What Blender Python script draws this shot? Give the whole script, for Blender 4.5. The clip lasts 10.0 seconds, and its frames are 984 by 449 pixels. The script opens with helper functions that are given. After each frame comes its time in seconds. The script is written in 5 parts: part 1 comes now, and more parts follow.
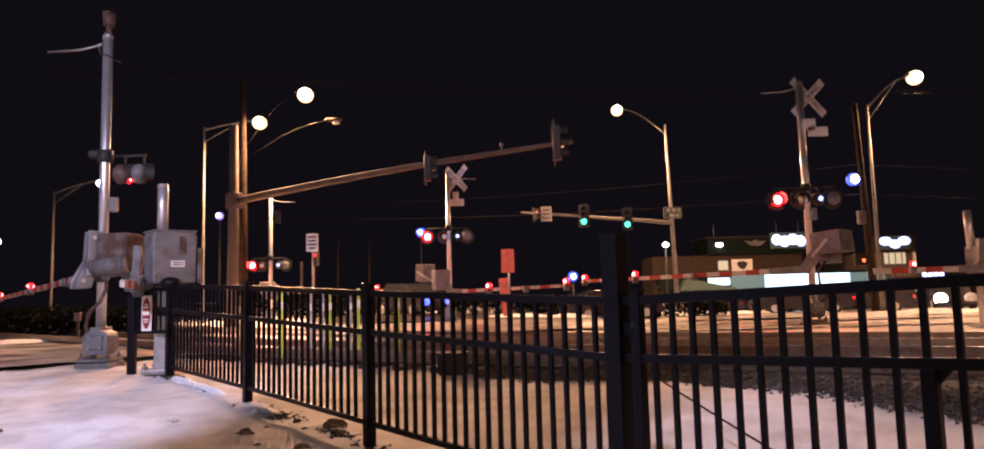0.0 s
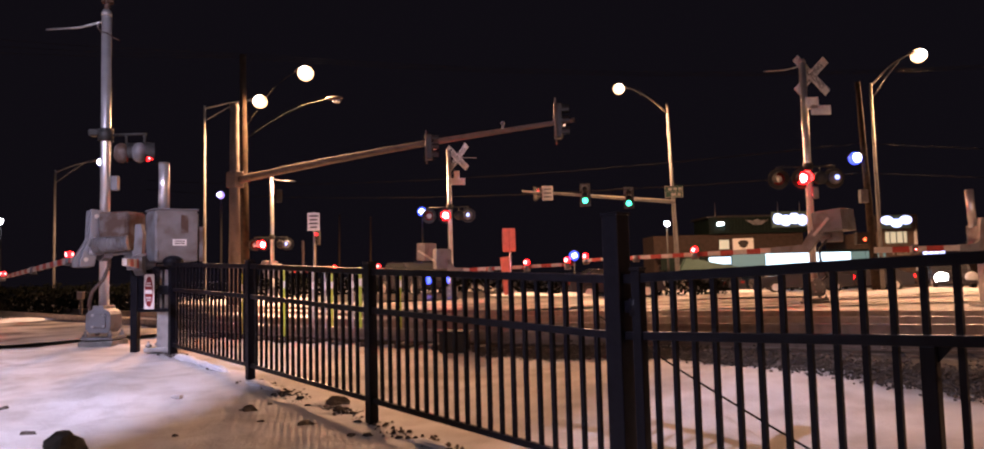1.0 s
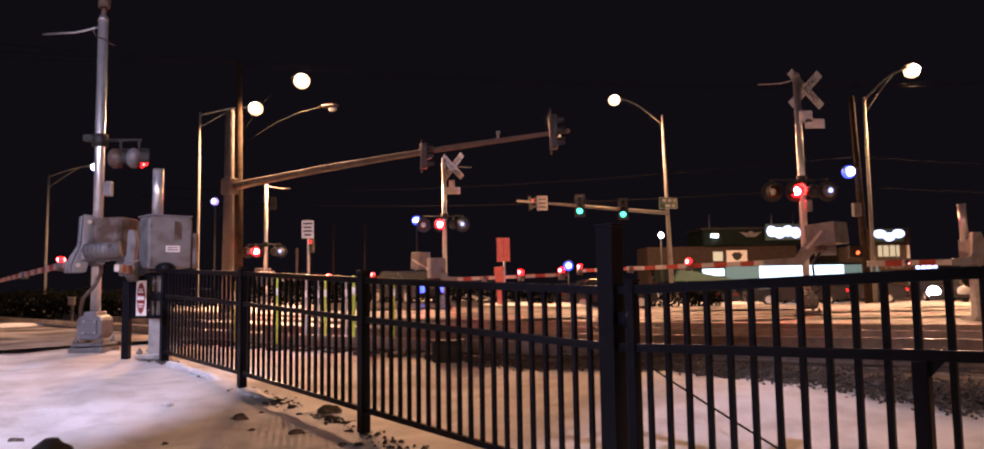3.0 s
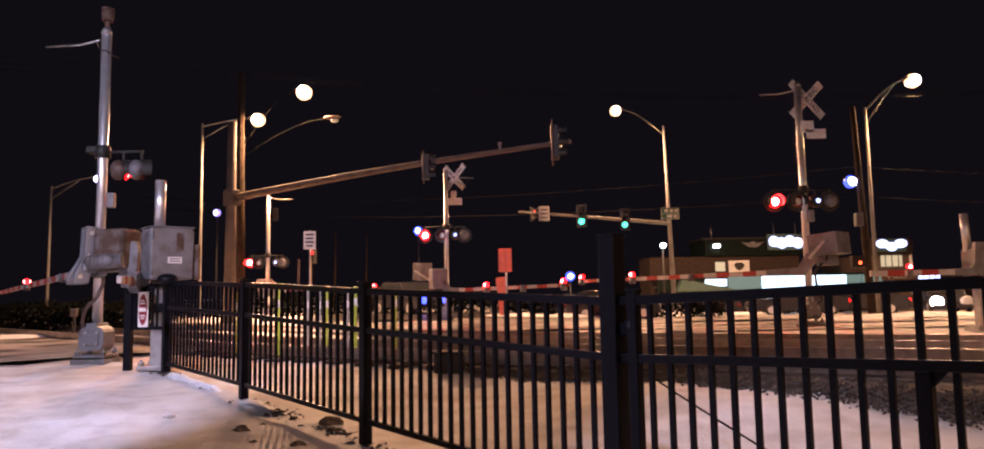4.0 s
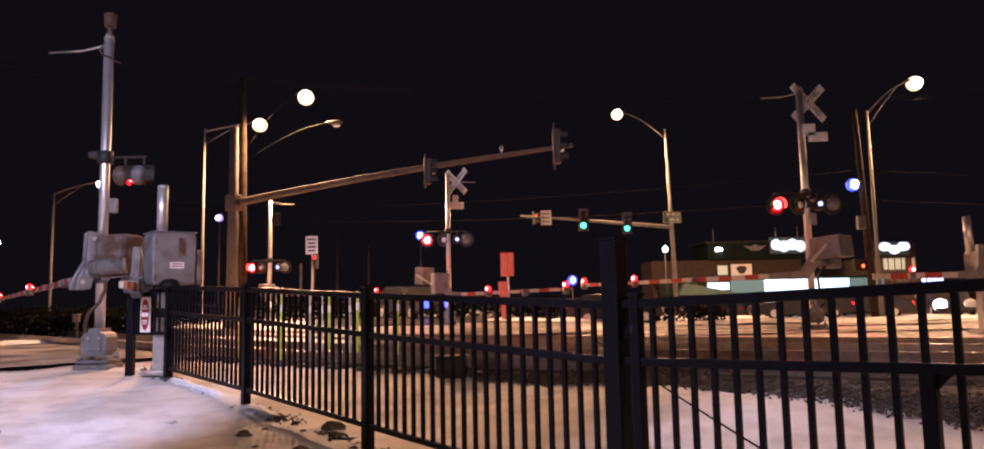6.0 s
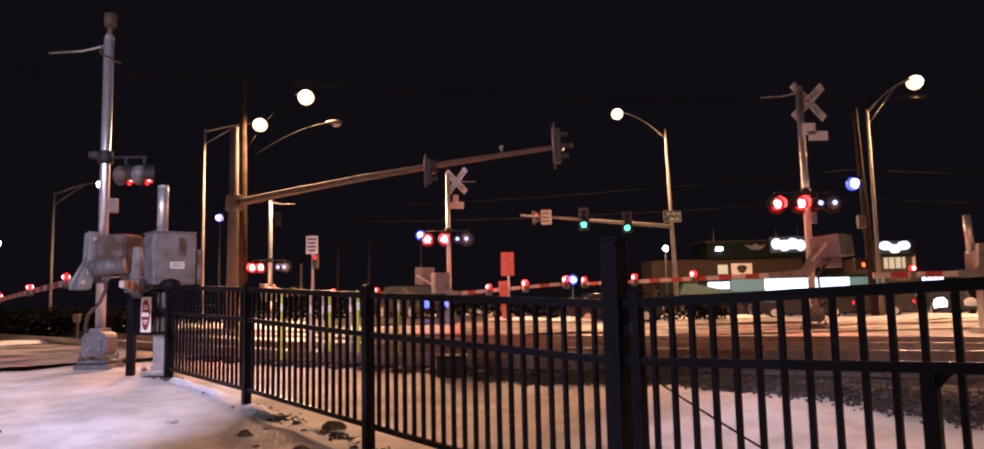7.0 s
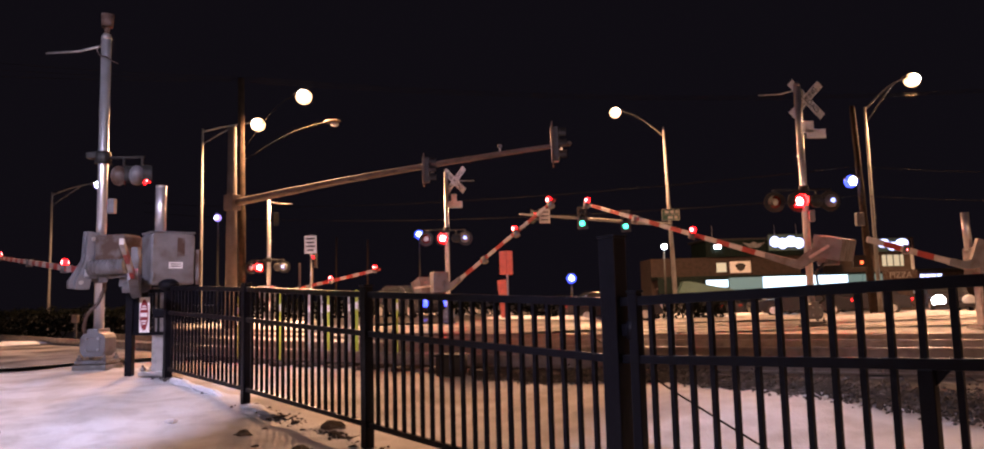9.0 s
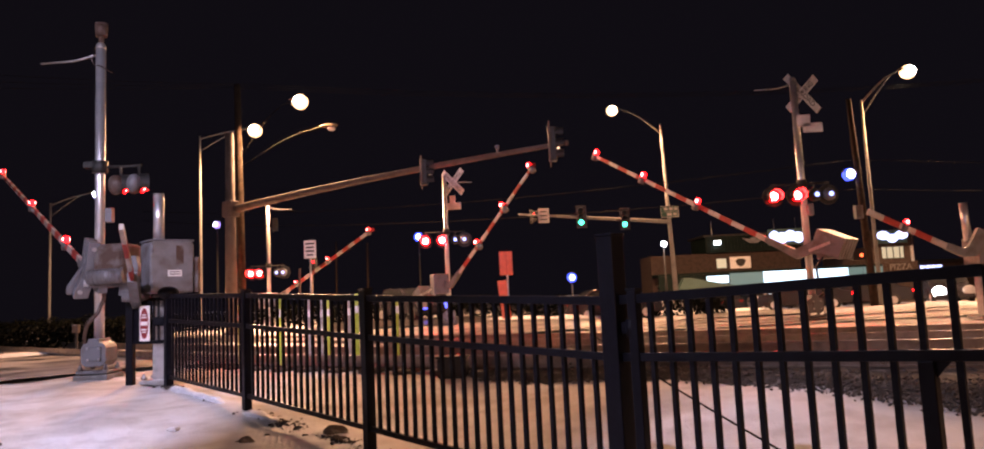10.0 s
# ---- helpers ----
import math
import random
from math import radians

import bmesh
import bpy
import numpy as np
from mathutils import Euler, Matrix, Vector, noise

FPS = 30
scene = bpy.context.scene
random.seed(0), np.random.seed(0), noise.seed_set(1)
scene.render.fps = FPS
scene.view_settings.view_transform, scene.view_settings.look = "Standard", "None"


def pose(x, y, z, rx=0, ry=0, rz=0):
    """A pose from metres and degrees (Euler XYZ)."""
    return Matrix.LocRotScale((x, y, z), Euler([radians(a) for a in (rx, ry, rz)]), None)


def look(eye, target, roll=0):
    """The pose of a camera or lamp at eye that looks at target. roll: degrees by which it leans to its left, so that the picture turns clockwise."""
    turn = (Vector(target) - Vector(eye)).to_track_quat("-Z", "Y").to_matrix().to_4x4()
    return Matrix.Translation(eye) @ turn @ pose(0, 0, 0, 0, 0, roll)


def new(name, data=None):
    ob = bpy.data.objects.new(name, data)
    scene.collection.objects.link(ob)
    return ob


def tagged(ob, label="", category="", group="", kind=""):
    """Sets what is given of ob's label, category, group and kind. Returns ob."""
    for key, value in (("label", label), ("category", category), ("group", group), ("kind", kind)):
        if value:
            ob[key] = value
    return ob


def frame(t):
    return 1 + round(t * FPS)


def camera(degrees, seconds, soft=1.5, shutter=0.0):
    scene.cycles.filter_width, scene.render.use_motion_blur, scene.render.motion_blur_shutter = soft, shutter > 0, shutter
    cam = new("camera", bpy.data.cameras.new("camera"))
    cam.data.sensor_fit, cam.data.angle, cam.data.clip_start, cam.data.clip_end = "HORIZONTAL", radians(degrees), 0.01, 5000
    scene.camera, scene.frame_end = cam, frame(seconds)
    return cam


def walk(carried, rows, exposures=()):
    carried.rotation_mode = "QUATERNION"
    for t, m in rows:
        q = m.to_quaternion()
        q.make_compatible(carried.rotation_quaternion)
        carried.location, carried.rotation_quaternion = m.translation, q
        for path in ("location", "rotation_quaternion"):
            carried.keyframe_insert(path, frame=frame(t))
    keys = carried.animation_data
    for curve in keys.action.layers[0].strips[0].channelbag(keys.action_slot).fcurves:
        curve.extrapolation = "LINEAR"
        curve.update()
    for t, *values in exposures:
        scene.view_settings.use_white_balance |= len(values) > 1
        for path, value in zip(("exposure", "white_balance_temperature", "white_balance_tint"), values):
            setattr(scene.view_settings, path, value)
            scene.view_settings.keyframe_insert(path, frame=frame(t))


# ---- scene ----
# ---------------------------------------------------------------- camera
cam = camera(68.57, 10.0, soft=1.9)
PATH = [
    (0, -0.0007, 0.0016, 1.2033, 95.478, 0.046, -1.534),
    (0.5, -0.0032, 0.0026, 1.2018, 94.464, 0.170, -1.279),
    (1, -0.0021, 0.0020, 1.1966, 93.831, 0.186, -1.521),
    (1.5, -0.0007, 0.0017, 1.1975, 93.354, 0.178, -1.476),
    (2, -0.0023, -0.0012, 1.2003, 93.617, -0.269, -0.787),
    (2.5, -0.0018, 0.0019, 1.2008, 94.075, -0.319, -0.894),
    (4, -0.0005, -0.0030, 1.2008, 95.416, -0.136, -1.056),
    (4.5, -0.0002, -0.0022, 1.2003, 95.647, -0.070, -1.074),
    (5, -0.0020, -0.0047, 1.2005, 95.723, -0.014, -1.065),
    (5.5, -0.0000, -0.0000, 1.2000, 95.760, -0.000, -1.150),
    (7, -0.0010, 0.0006, 1.1985, 95.723, 0.029, -1.299),
    (7.5, 0.0017, -0.0001, 1.1983, 95.711, 0.014, -1.340),
    (8, -0.0013, -0.0003, 1.1967, 95.713, -0.035, -1.353),
    (8.5, 0.0002, 0.0006, 1.1981, 95.674, -0.042, -1.431),
    (9, 0.0005, 0.0008, 1.1965, 95.640, -0.084, -1.527),
    (9.5, 0.0023, 0.0002, 1.1968, 95.650, -0.130, -1.559),
    (9.8, 0.0040, 0.0010, 1.1967, 95.660, -0.131, -1.700),
    (10, 0.0137, 0.0080, 1.1959, 95.708, -0.132, -2.793),
]
walk(cam, [(t, pose(x, y, z, rx, 0, rz) @ pose(0, 0, 0, 0, 0, roll)) for t, x, y, z, rx, rz, roll in PATH],
     exposures=[(0, 0.0), (10, 0.0)])

# ---------------------------------------------------------------- night sky and lamps
HPS = (1.0, 0.51, 0.27)
world = bpy.data.worlds.new("night")
scene.world = world
world.use_nodes = True
world.node_tree.nodes["Background"].inputs[0].default_value = (0.48, 0.38, 0.60, 1)
world.node_tree.nodes["Background"].inputs[1].default_value = 0.0102


def lamp(name, at, energy, colour, size=0.25, cone=None):
    """A lamp bulb; with a cone, in degrees, a head that throws its light downwards."""
    data = bpy.data.lights.new(name, "SPOT" if cone else "POINT")
    data.energy, data.color, data.shadow_soft_size = energy, colour, size
    if cone:
        data.spot_size, data.spot_blend = radians(cone), 0.25
    ob = new(name, data)
    ob.location = at
    return ob


# under the bowls of the street lamps
STREET_POWER = 12000
lamp("street_light", (-11.03, 34.0, 9.1), STREET_POWER, HPS, 0.25, 168)
lamp("street_light", (-7.85, 30.0, 9.25), STREET_POWER, HPS, 0.25, 168)
lamp("street_light", (7.55, 42.0, 11.2), STREET_POWER * 1.1, HPS, 0.25, 168)
lamp("street_light", (19.32, 32.0, 9.7), STREET_POWER * 0.6, HPS, 0.25, 168)
lamp("street_light", (26.6, 36.0, 8.2), STREET_POWER * 0.5, HPS, 0.25, 168)
yard_lamp = lamp("yard_light", (-5.25, -0.45, 7.5), 5300, (0.88, 0.80, 1.12), 0.08, 112)
yard_lamp.data.spot_blend = 0.7
yard_lamp.matrix_basis = look((-5.25, -0.45, 7.5), (-5.8, 9.0, 1.2))
lamp("street_light", (13.0, -7.0, 9.1), STREET_POWER * 0.45, HPS, 0.25, 168)
# added cool fill from the left for snow and masts; has no fixture
lamp("cool_fill", (-14.0, 1.0, 8.0), 650, (0.82, 0.78, 1.0), 0.25)
lamp("canopy_light", (22.0, 54.2, 1.8), 45, (0.85, 0.95, 1.0))
lamp("canopy_light", (28.0, 54.2, 1.8), 45, (0.85, 0.95, 1.0))


# ---------------------------------------------------------------- materials
def shade(name, colour, rough=0.6, metal=0.0, vary=0.25, scale=8.0, bump=0.15, fine=60.0, second=None, cut=(0.45, 0.65), per_piece=0.0, shine=0.5):
    m = bpy.data.materials.new(name)
    m.use_nodes = True
    nt = m.node_tree
    b = nt.nodes["Principled BSDF"]
    tc = nt.nodes.new("ShaderNodeTexCoord")
    n1 = nt.nodes.new("ShaderNodeTexNoise")
    n1.inputs["Scale"].default_value, n1.inputs["Detail"].default_value = scale, 6
    n2 = nt.nodes.new("ShaderNodeTexNoise")
    n2.inputs["Scale"].default_value, n2.inputs["Detail"].default_value = fine, 4
    nt.links.new(tc.outputs["Object"], n1.inputs["Vector"])
    nt.links.new(tc.outputs["Object"], n2.inputs["Vector"])
    r = nt.nodes.new("ShaderNodeValToRGB")
    other = second if second else tuple(c * (1 - vary) for c in colour)
    r.color_ramp.elements[0].position, r.color_ramp.elements[1].position = cut
    r.color_ramp.elements[0].color, r.color_ramp.elements[1].color = (*colour, 1), (*other, 1)
    nt.links.new(n1.outputs["Fac"], r.inputs["Fac"])
    mx = nt.nodes.new("ShaderNodeMixRGB")
    mx.blend_type, mx.inputs["Fac"].default_value = "OVERLAY", min(0.5, vary)
    nt.links.new(r.outputs["Color"], mx.inputs["Color1"])
    nt.links.new(n2.outputs["Color"], mx.inputs["Color2"])
    hs = nt.nodes.new("ShaderNodeHueSaturation")
    nt.links.new(mx.outputs["Color"], hs.inputs["Color"])
    bw = nt.nodes.new("ShaderNodeMixRGB")
    bw.inputs["Fac"].default_value = 0.75
    nt.links.new(hs.outputs["Color"], bw.inputs["Color1"])
    nt.links.new(r.outputs["Color"], bw.inputs["Color2"])
    if per_piece:
        info = nt.nodes.new("ShaderNodeObjectInfo")
        mr = nt.nodes.new("ShaderNodeMapRange")
        mr.inputs["To Min"].default_value, mr.inputs["To Max"].default_value = 1 - per_piece, 1 + per_piece
        nt.links.new(info.outputs["Random"], mr.inputs["Value"])
        nt.links.new(mr.outputs["Result"], hs.inputs["Value"])
        bw.inputs["Fac"].default_value = 0.0
    nt.links.new(bw.outputs["Color"], b.inputs["Base Color"])
    rr = nt.nodes.new("ShaderNodeMapRange")
    rr.inputs["To Min"].default_value, rr.inputs["To Max"].default_value = max(0.03, rough - 0.12), min(1, rough + 0.12)
    nt.links.new(n1.outputs["Fac"], rr.inputs["Value"])
    nt.links.new(rr.outputs["Result"], b.inputs["Roughness"])
    b.inputs["Metallic"].default_value = metal
    b.inputs["Specular IOR Level"].default_value = shine
    if bump:
        bp = nt.nodes.new("ShaderNodeBump")
        bp.inputs["Strength"].default_value, bp.inputs["Distance"].default_value = bump, 0.02
        nt.links.new(n2.outputs["Fac"], bp.inputs["Height"])
        nt.links.new(bp.outputs["Normal"], b.inputs["Normal"])
    return m


def glow(name, colour, strength):
    m = bpy.data.materials.new(name)
    m.use_nodes = True
    b = m.node_tree.nodes["Principled BSDF"]
    b.inputs["Base Color"].default_value = (*(c * 0.12 for c in colour), 1)
    b.inputs["Roughness"].default_value = 0.3
    b.inputs["Emission Color"].default_value = (*colour, 1)
    b.inputs["Emission Strength"].default_value = strength
    return m


def snow_ground():
    """Trodden snow with tyre-brown slush patches and two sizes of relief, coloured darker in the hollows of the lumps.
    """
    m = bpy.data.materials.new("snow")
    m.use_nodes = True
    nt = m.node_tree
    b = nt.nodes["Principled BSDF"]
    tc = nt.nodes.new("ShaderNodeTexCoord")

    def tex(scale, detail, stretch=(1, 1, 1), turn=0.0):
        mp = nt.nodes.new("ShaderNodeMapping")
        mp.inputs["Scale"].default_value, mp.inputs["Rotation"].default_value = stretch, (0, 0, turn)
        nt.links.new(tc.outputs["Object"], mp.inputs["Vector"])
        n = nt.nodes.new("ShaderNodeTexNoise")
        n.inputs["Scale"].default_value, n.inputs["Detail"].default_value = scale, detail
        nt.links.new(mp.outputs["Vector"], n.inputs["Vector"])
        return n

    patch, grain, lumps = tex(0.35, 6, (1, 2.2, 1), 0.5), tex(40, 5), tex(3.2, 5)
    r = nt.nodes.new("ShaderNodeValToRGB")
    r.color_ramp.elements[0].position, r.color_ramp.elements[1].position = 0.42, 0.72
    r.color_ramp.elements[0].color, r.color_ramp.elements[1].color = (0.80, 0.80, 0.82, 1), (0.42, 0.37, 0.32, 1)
    nt.links.new(patch.outputs["Fac"], r.inputs["Fac"])
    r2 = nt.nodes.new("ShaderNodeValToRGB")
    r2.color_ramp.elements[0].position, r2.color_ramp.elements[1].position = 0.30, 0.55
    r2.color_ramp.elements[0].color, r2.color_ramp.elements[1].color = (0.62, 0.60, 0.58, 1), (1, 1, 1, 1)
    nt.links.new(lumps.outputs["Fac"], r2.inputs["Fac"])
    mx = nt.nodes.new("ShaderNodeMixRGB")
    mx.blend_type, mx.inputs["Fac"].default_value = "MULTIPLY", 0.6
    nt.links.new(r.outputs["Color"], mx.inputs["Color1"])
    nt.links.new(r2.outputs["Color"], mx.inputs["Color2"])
    nt.links.new(mx.outputs["Color"], b.inputs["Base Color"])
    b.inputs["Roughness"].default_value = 0.75
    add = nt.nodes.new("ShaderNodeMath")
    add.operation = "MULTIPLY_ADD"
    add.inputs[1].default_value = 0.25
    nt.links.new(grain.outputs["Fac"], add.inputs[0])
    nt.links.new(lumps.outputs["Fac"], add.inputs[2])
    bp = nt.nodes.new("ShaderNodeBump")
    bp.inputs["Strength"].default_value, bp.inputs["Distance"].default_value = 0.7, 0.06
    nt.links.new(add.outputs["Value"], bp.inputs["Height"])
    nt.links.new(bp.outputs["Normal"], b.inputs["Normal"])
    return m


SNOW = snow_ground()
CLEAN_SNOW = shade("clean_snow", (0.80, 0.81, 0.85), 0.7, 0, 0.2, 5, 0.5, 30)
LOT = shade("wet_lot_asphalt", (0.030, 0.028, 0.027), 0.32, 0, 0.3, 0.5, 0.5, 35, (0.20, 0.18, 0.17), (0.60, 0.75))
SLUSH = shade("brown_slush", (0.16, 0.135, 0.12), 0.55, 0, 0.35, 2.5, 0.7, 30, (0.40, 0.36, 0.34), (0.45, 0.65))
ROAD = shade("slushy_asphalt", (0.055, 0.052, 0.05), 0.38, 0, 0.3, 0.9, 0.5, 35, (0.50, 0.46, 0.43), (0.38, 0.58))
BALLAST = shade("ballast", (0.055, 0.05, 0.048), 0.85, 0, 0.4, 9, 0.5, 60, (0.16, 0.15, 0.15), (0.56, 0.66))
BALLAST_BED = shade("ballast_bed", (0.045, 0.042, 0.04), 0.9, 0, 0.4, 6, 0.9, 25, (0.30, 0.28, 0.27), (0.55, 0.75))
SNOWY_BED = shade("snowy_ballast_bed", (0.06, 0.055, 0.05), 0.9, 0, 0.4, 2.2, 0.9, 25, (0.66, 0.64, 0.63), (0.36, 0.50))
RAIL = shade("rail_steel", (0.35, 0.30, 0.27), 0.32, 0.9, 0.3, 6, 0.1, 80)
TIE = shade("old_tie", (0.06, 0.045, 0.035), 0.85, 0, 0.4, 6, 0.5, 40, (0.3, 0.28, 0.26), (0.55, 0.8))
CONCRETE = shade("concrete", (0.36, 0.34, 0.31), 0.85, 0, 0.3, 5, 0.4, 60)
DARK_CONCRETE = shade("damp_concrete", (0.13, 0.125, 0.12), 0.8, 0, 0.3, 5, 0.4, 60, (0.3, 0.29, 0.29), (0.55, 0.7))
BLACK = shade("black_powder_coat", (0.0045, 0.0045, 0.008), 0.42, 0.0, 0.3, 20, 0.05, 120, shine=0.14)
GALV = shade("galvanised_steel", (0.55, 0.55, 0.56), 0.36, 0.85, 0.25, 9, 0.03, 60)
ALU = shade("brushed_aluminium", (0.75, 0.75, 0.78), 0.33, 0.82, 0.12, 5, 0.008, 40)
BOX = shade("weathered_grey_paint", (0.17, 0.172, 0.19), 0.45, 0.2, 0.4, 4, 0.12, 70, (0.105, 0.09, 0.085), (0.46, 0.70))
RUST = shade("rusty_steel", (0.075, 0.042, 0.03), 0.75, 0.2, 0.4, 6, 0.3, 60, (0.15, 0.13, 0.125), (0.46, 0.66))
WOOD = shade("pole_wood", (0.038, 0.026, 0.019), 0.9, 0, 0.4, 5, 0.5, 50, shine=0.1)
WHITE = shade("white_reflective", (0.80, 0.79, 0.78), 0.45, 0, 0.12, 10, 0.03, 90)
RED = shade("red_reflective", (0.55, 0.03, 0.025), 0.45, 0, 0.2, 10, 0.03, 90)
DULL_BLACK = shade("dull_black", (0.015, 0.015, 0.015), 0.6, 0, 0.3, 10, 0.1, 80)
INK = shade("black_letters", (0.02, 0.02, 0.02), 0.5, 0, 0.1, 10, 0)
ARM_WHITE = shade("dirty_white_arm", (0.46, 0.42, 0.40), 0.55, 0, 0.25, 6, 0.05, 60, (0.30, 0.26, 0.24), (0.5, 0.75))
ARM_RED = shade("faded_red_arm", (0.34, 0.028, 0.022), 0.55, 0, 0.25, 6, 0.05, 60)
DARK_RED = shade("dark_red_sign", (0.22, 0.016, 0.022), 0.5, 0, 0.2, 10, 0.03, 90)
DULL_WHITE = shade("dull_white_sign", (0.34, 0.32, 0.31), 0.6, 0, 0.2, 5, 0.03, 60)
GREEN_SIGN = shade("green_sign", (0.006, 0.055, 0.035), 0.45, 0, 0.15, 10, 0.02)
ORANGE = shade("orange_red_board", (0.92, 0.20, 0.10), 0.5, 0, 0.15, 6, 0.05)
POLE_PAINT = shade("tan_weathered_pole", (0.125, 0.090, 0.072), 0.72, 0.0, 0.25, 3, 0.08, 60, shine=0.22)
LAMP_POLE = shade("galvanised_lamp_pole", (0.19, 0.185, 0.18), 0.6, 0.25, 0.2, 3, 0.06, 60, shine=0.3)
SIGNAL_BODY = shade("signal_housing", (0.014, 0.009, 0.007), 0.5, 0, 0.3, 10, 0.05)
LENS_OFF = shade("dark_red_lens", (0.16, 0.008, 0.006), 0.22, 0, 0.3, 30, 0.2, 90)
CLEAR_LENS = shade("clear_prismatic_lens", (0.55, 0.57, 0.62), 0.15, 0.3, 0.25, 30, 0.3, 70)
YELLOW = shade("yellow_green_plastic", (0.42, 0.50, 0.05), 0.5, 0, 0.2, 8, 0.05)
RUBBER = shade("rubber", (0.02, 0.02, 0.02), 0.8, 0, 0.3, 8, 0.2)
DIRT = shade("frozen_dirt", (0.085, 0.07, 0.06), 0.85, 0, 0.4, 9, 0.6, 40, (0.24, 0.22, 0.21), (0.55, 0.75))
BRICK = shade("brown_brick", (0.034, 0.020, 0.015), 0.85, 0, 0.35, 4, 0.3, 25)
GREEN_METAL = shade("green_metal_panel", (0.005, 0.012, 0.010), 0.65, 0.0, 0.2, 3, 0.1, 30, shine=0.15)
PALE_PANEL = shade("pale_fascia", (0.07, 0.13, 0.115), 0.5, 0, 0.15, 2, 0.05, 30)
DARK_GLASS = shade("dark_window", (0.02, 0.022, 0.025), 0.12, 0, 0.2, 5, 0)
CAR_PAINT = shade("dark_car_paint", (0.03, 0.03, 0.04), 0.22, 0.3, 0.2, 4, 0.02)
CAR_PALE = shade("silver_car_paint", (0.35, 0.34, 0.34), 0.25, 0.5, 0.2, 4, 0.02)
LEAF = shade("dark_evergreen", (0.004, 0.005, 0.0035), 0.95, 0, 0.4, 3, 0.1, 20, shine=0.05)
PLASTER = shade("grey_block_wall", (0.3, 0.29, 0.28), 0.85, 0, 0.3, 3, 0.3, 30)
CABLE = shade("cable", (0.014, 0.013, 0.012), 0.9, 0, 0.2, 10, 0, shine=0.05)
LIT_RED = glow("lit_red_lens", (1.0, 0.0012, 0.002), 60.0)
LIT_CORE = glow("lit_red_core", (1.0, 0.011, 0.011), 850.0)
LAMP_CORE = glow("arm_lamp_core", (1.0, 0.03, 0.03), 150.0)
LIT_GREEN = glow("lit_green_lens", (0.05, 1.0, 0.55), 7.0)
LIT_HPS = glow("sodium_bowl", (1.0, 0.56, 0.30), 3.4)
HOT_HPS = glow("sodium_arc", (1.0, 0.90, 0.76), 40.0)
LIT_BLUE = glow("blue_lamp_globe", (0.05, 0.08, 1.0), 3.6)
HEADLIGHT = glow("blue_headlight", (0.05, 0.08, 1.0), 5.0)
LIT_VIOLET = glow("violet_lamp_globe", (0.42, 0.28, 1.0), 1.9)
LIT_WHITE = glow("white_bulb", (0.85, 0.92, 1.0), 22.0)
LIT_SIGN = glow("lit_sign_letters", (0.50, 0.54, 1.0), 4.0)
LIT_PANEL = glow("lit_fascia", (0.60, 0.80, 1.0), 3.0)
LIT_SOFT = glow("dim_lit_fascia", (0.40, 0.64, 0.62), 0.30)
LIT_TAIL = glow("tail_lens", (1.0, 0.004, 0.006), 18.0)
PEEP = glow("blue_white_peep_light", (0.30, 0.36, 1.0), 4.0)
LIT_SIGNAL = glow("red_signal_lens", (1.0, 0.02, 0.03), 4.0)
LIT_WINDOW = glow("lit_window", (1.0, 0.80, 0.52), 0.65)
LIT_AMBER = glow("amber_lens", (1.0, 0.10, 0.03), 6.0)


# ---------------------------------------------------------------- mesh helpers
def smooth(a, b, v):
    s = min(1.0, max(0.0, (v - a) / (b - a)))
    return s * s * (3 - 2 * s)


def gz(x, y):
    """Height of the ground: a low rise to the crossing and the tracks, falling away beyond."""
    z = (-0.12 + 0.32 * smooth(4.5, 10.5, y) - 0.42 * smooth(20, 32, y) * smooth(-2, 8, x)
         - 0.55 * smooth(34, 58, y) * smooth(-2, 8, x))
    if y < 10.5 and z < 0.215:
        z += (0.215 - z) * smooth(5.0, 7.8, 0.4067 * x + 0.9135 * y) * smooth(-0.5, 1.5, x)
    return z


def box(bm, c, s, turn=None, bevel=0.0):
    t = bmesh.new()
    bmesh.ops.create_cube(t, size=1)
    bmesh.ops.scale(t, vec=s, verts=t.verts)
    if bevel:
        bmesh.ops.bevel(t, geom=t.edges[:], offset=bevel, segments=2, affect="EDGES", profile=0.5)
    m = Matrix.Translation(c) @ (turn.to_4x4() if turn else Matrix())
    bmesh.ops.transform(t, matrix=m, verts=t.verts)
    merge(bm, t)


def merge(bm, t):
    me = bpy.data.meshes.new("tmp")
    t.to_mesh(me)
    t.free()
    bm.from_mesh(me)
    bpy.data.meshes.remove(me)


def rod(bm, a, b, r0, r1=None, seg=12):
    a, b = Vector(a), Vector(b)
    r1 = r0 if r1 is None else r1
    t = bmesh.new()
    bmesh.ops.create_cone(t, cap_ends=True, segments=seg, radius1=r0, radius2=r1, depth=(b - a).length)
    m = Matrix.Translation((a + b) / 2) @ (b - a).to_track_quat("Z", "Y").to_matrix().to_4x4()
    bmesh.ops.transform(t, matrix=m, verts=t.verts)
    for f in t.faces:
        f.smooth = len(f.verts) == 4
    merge(bm, t)


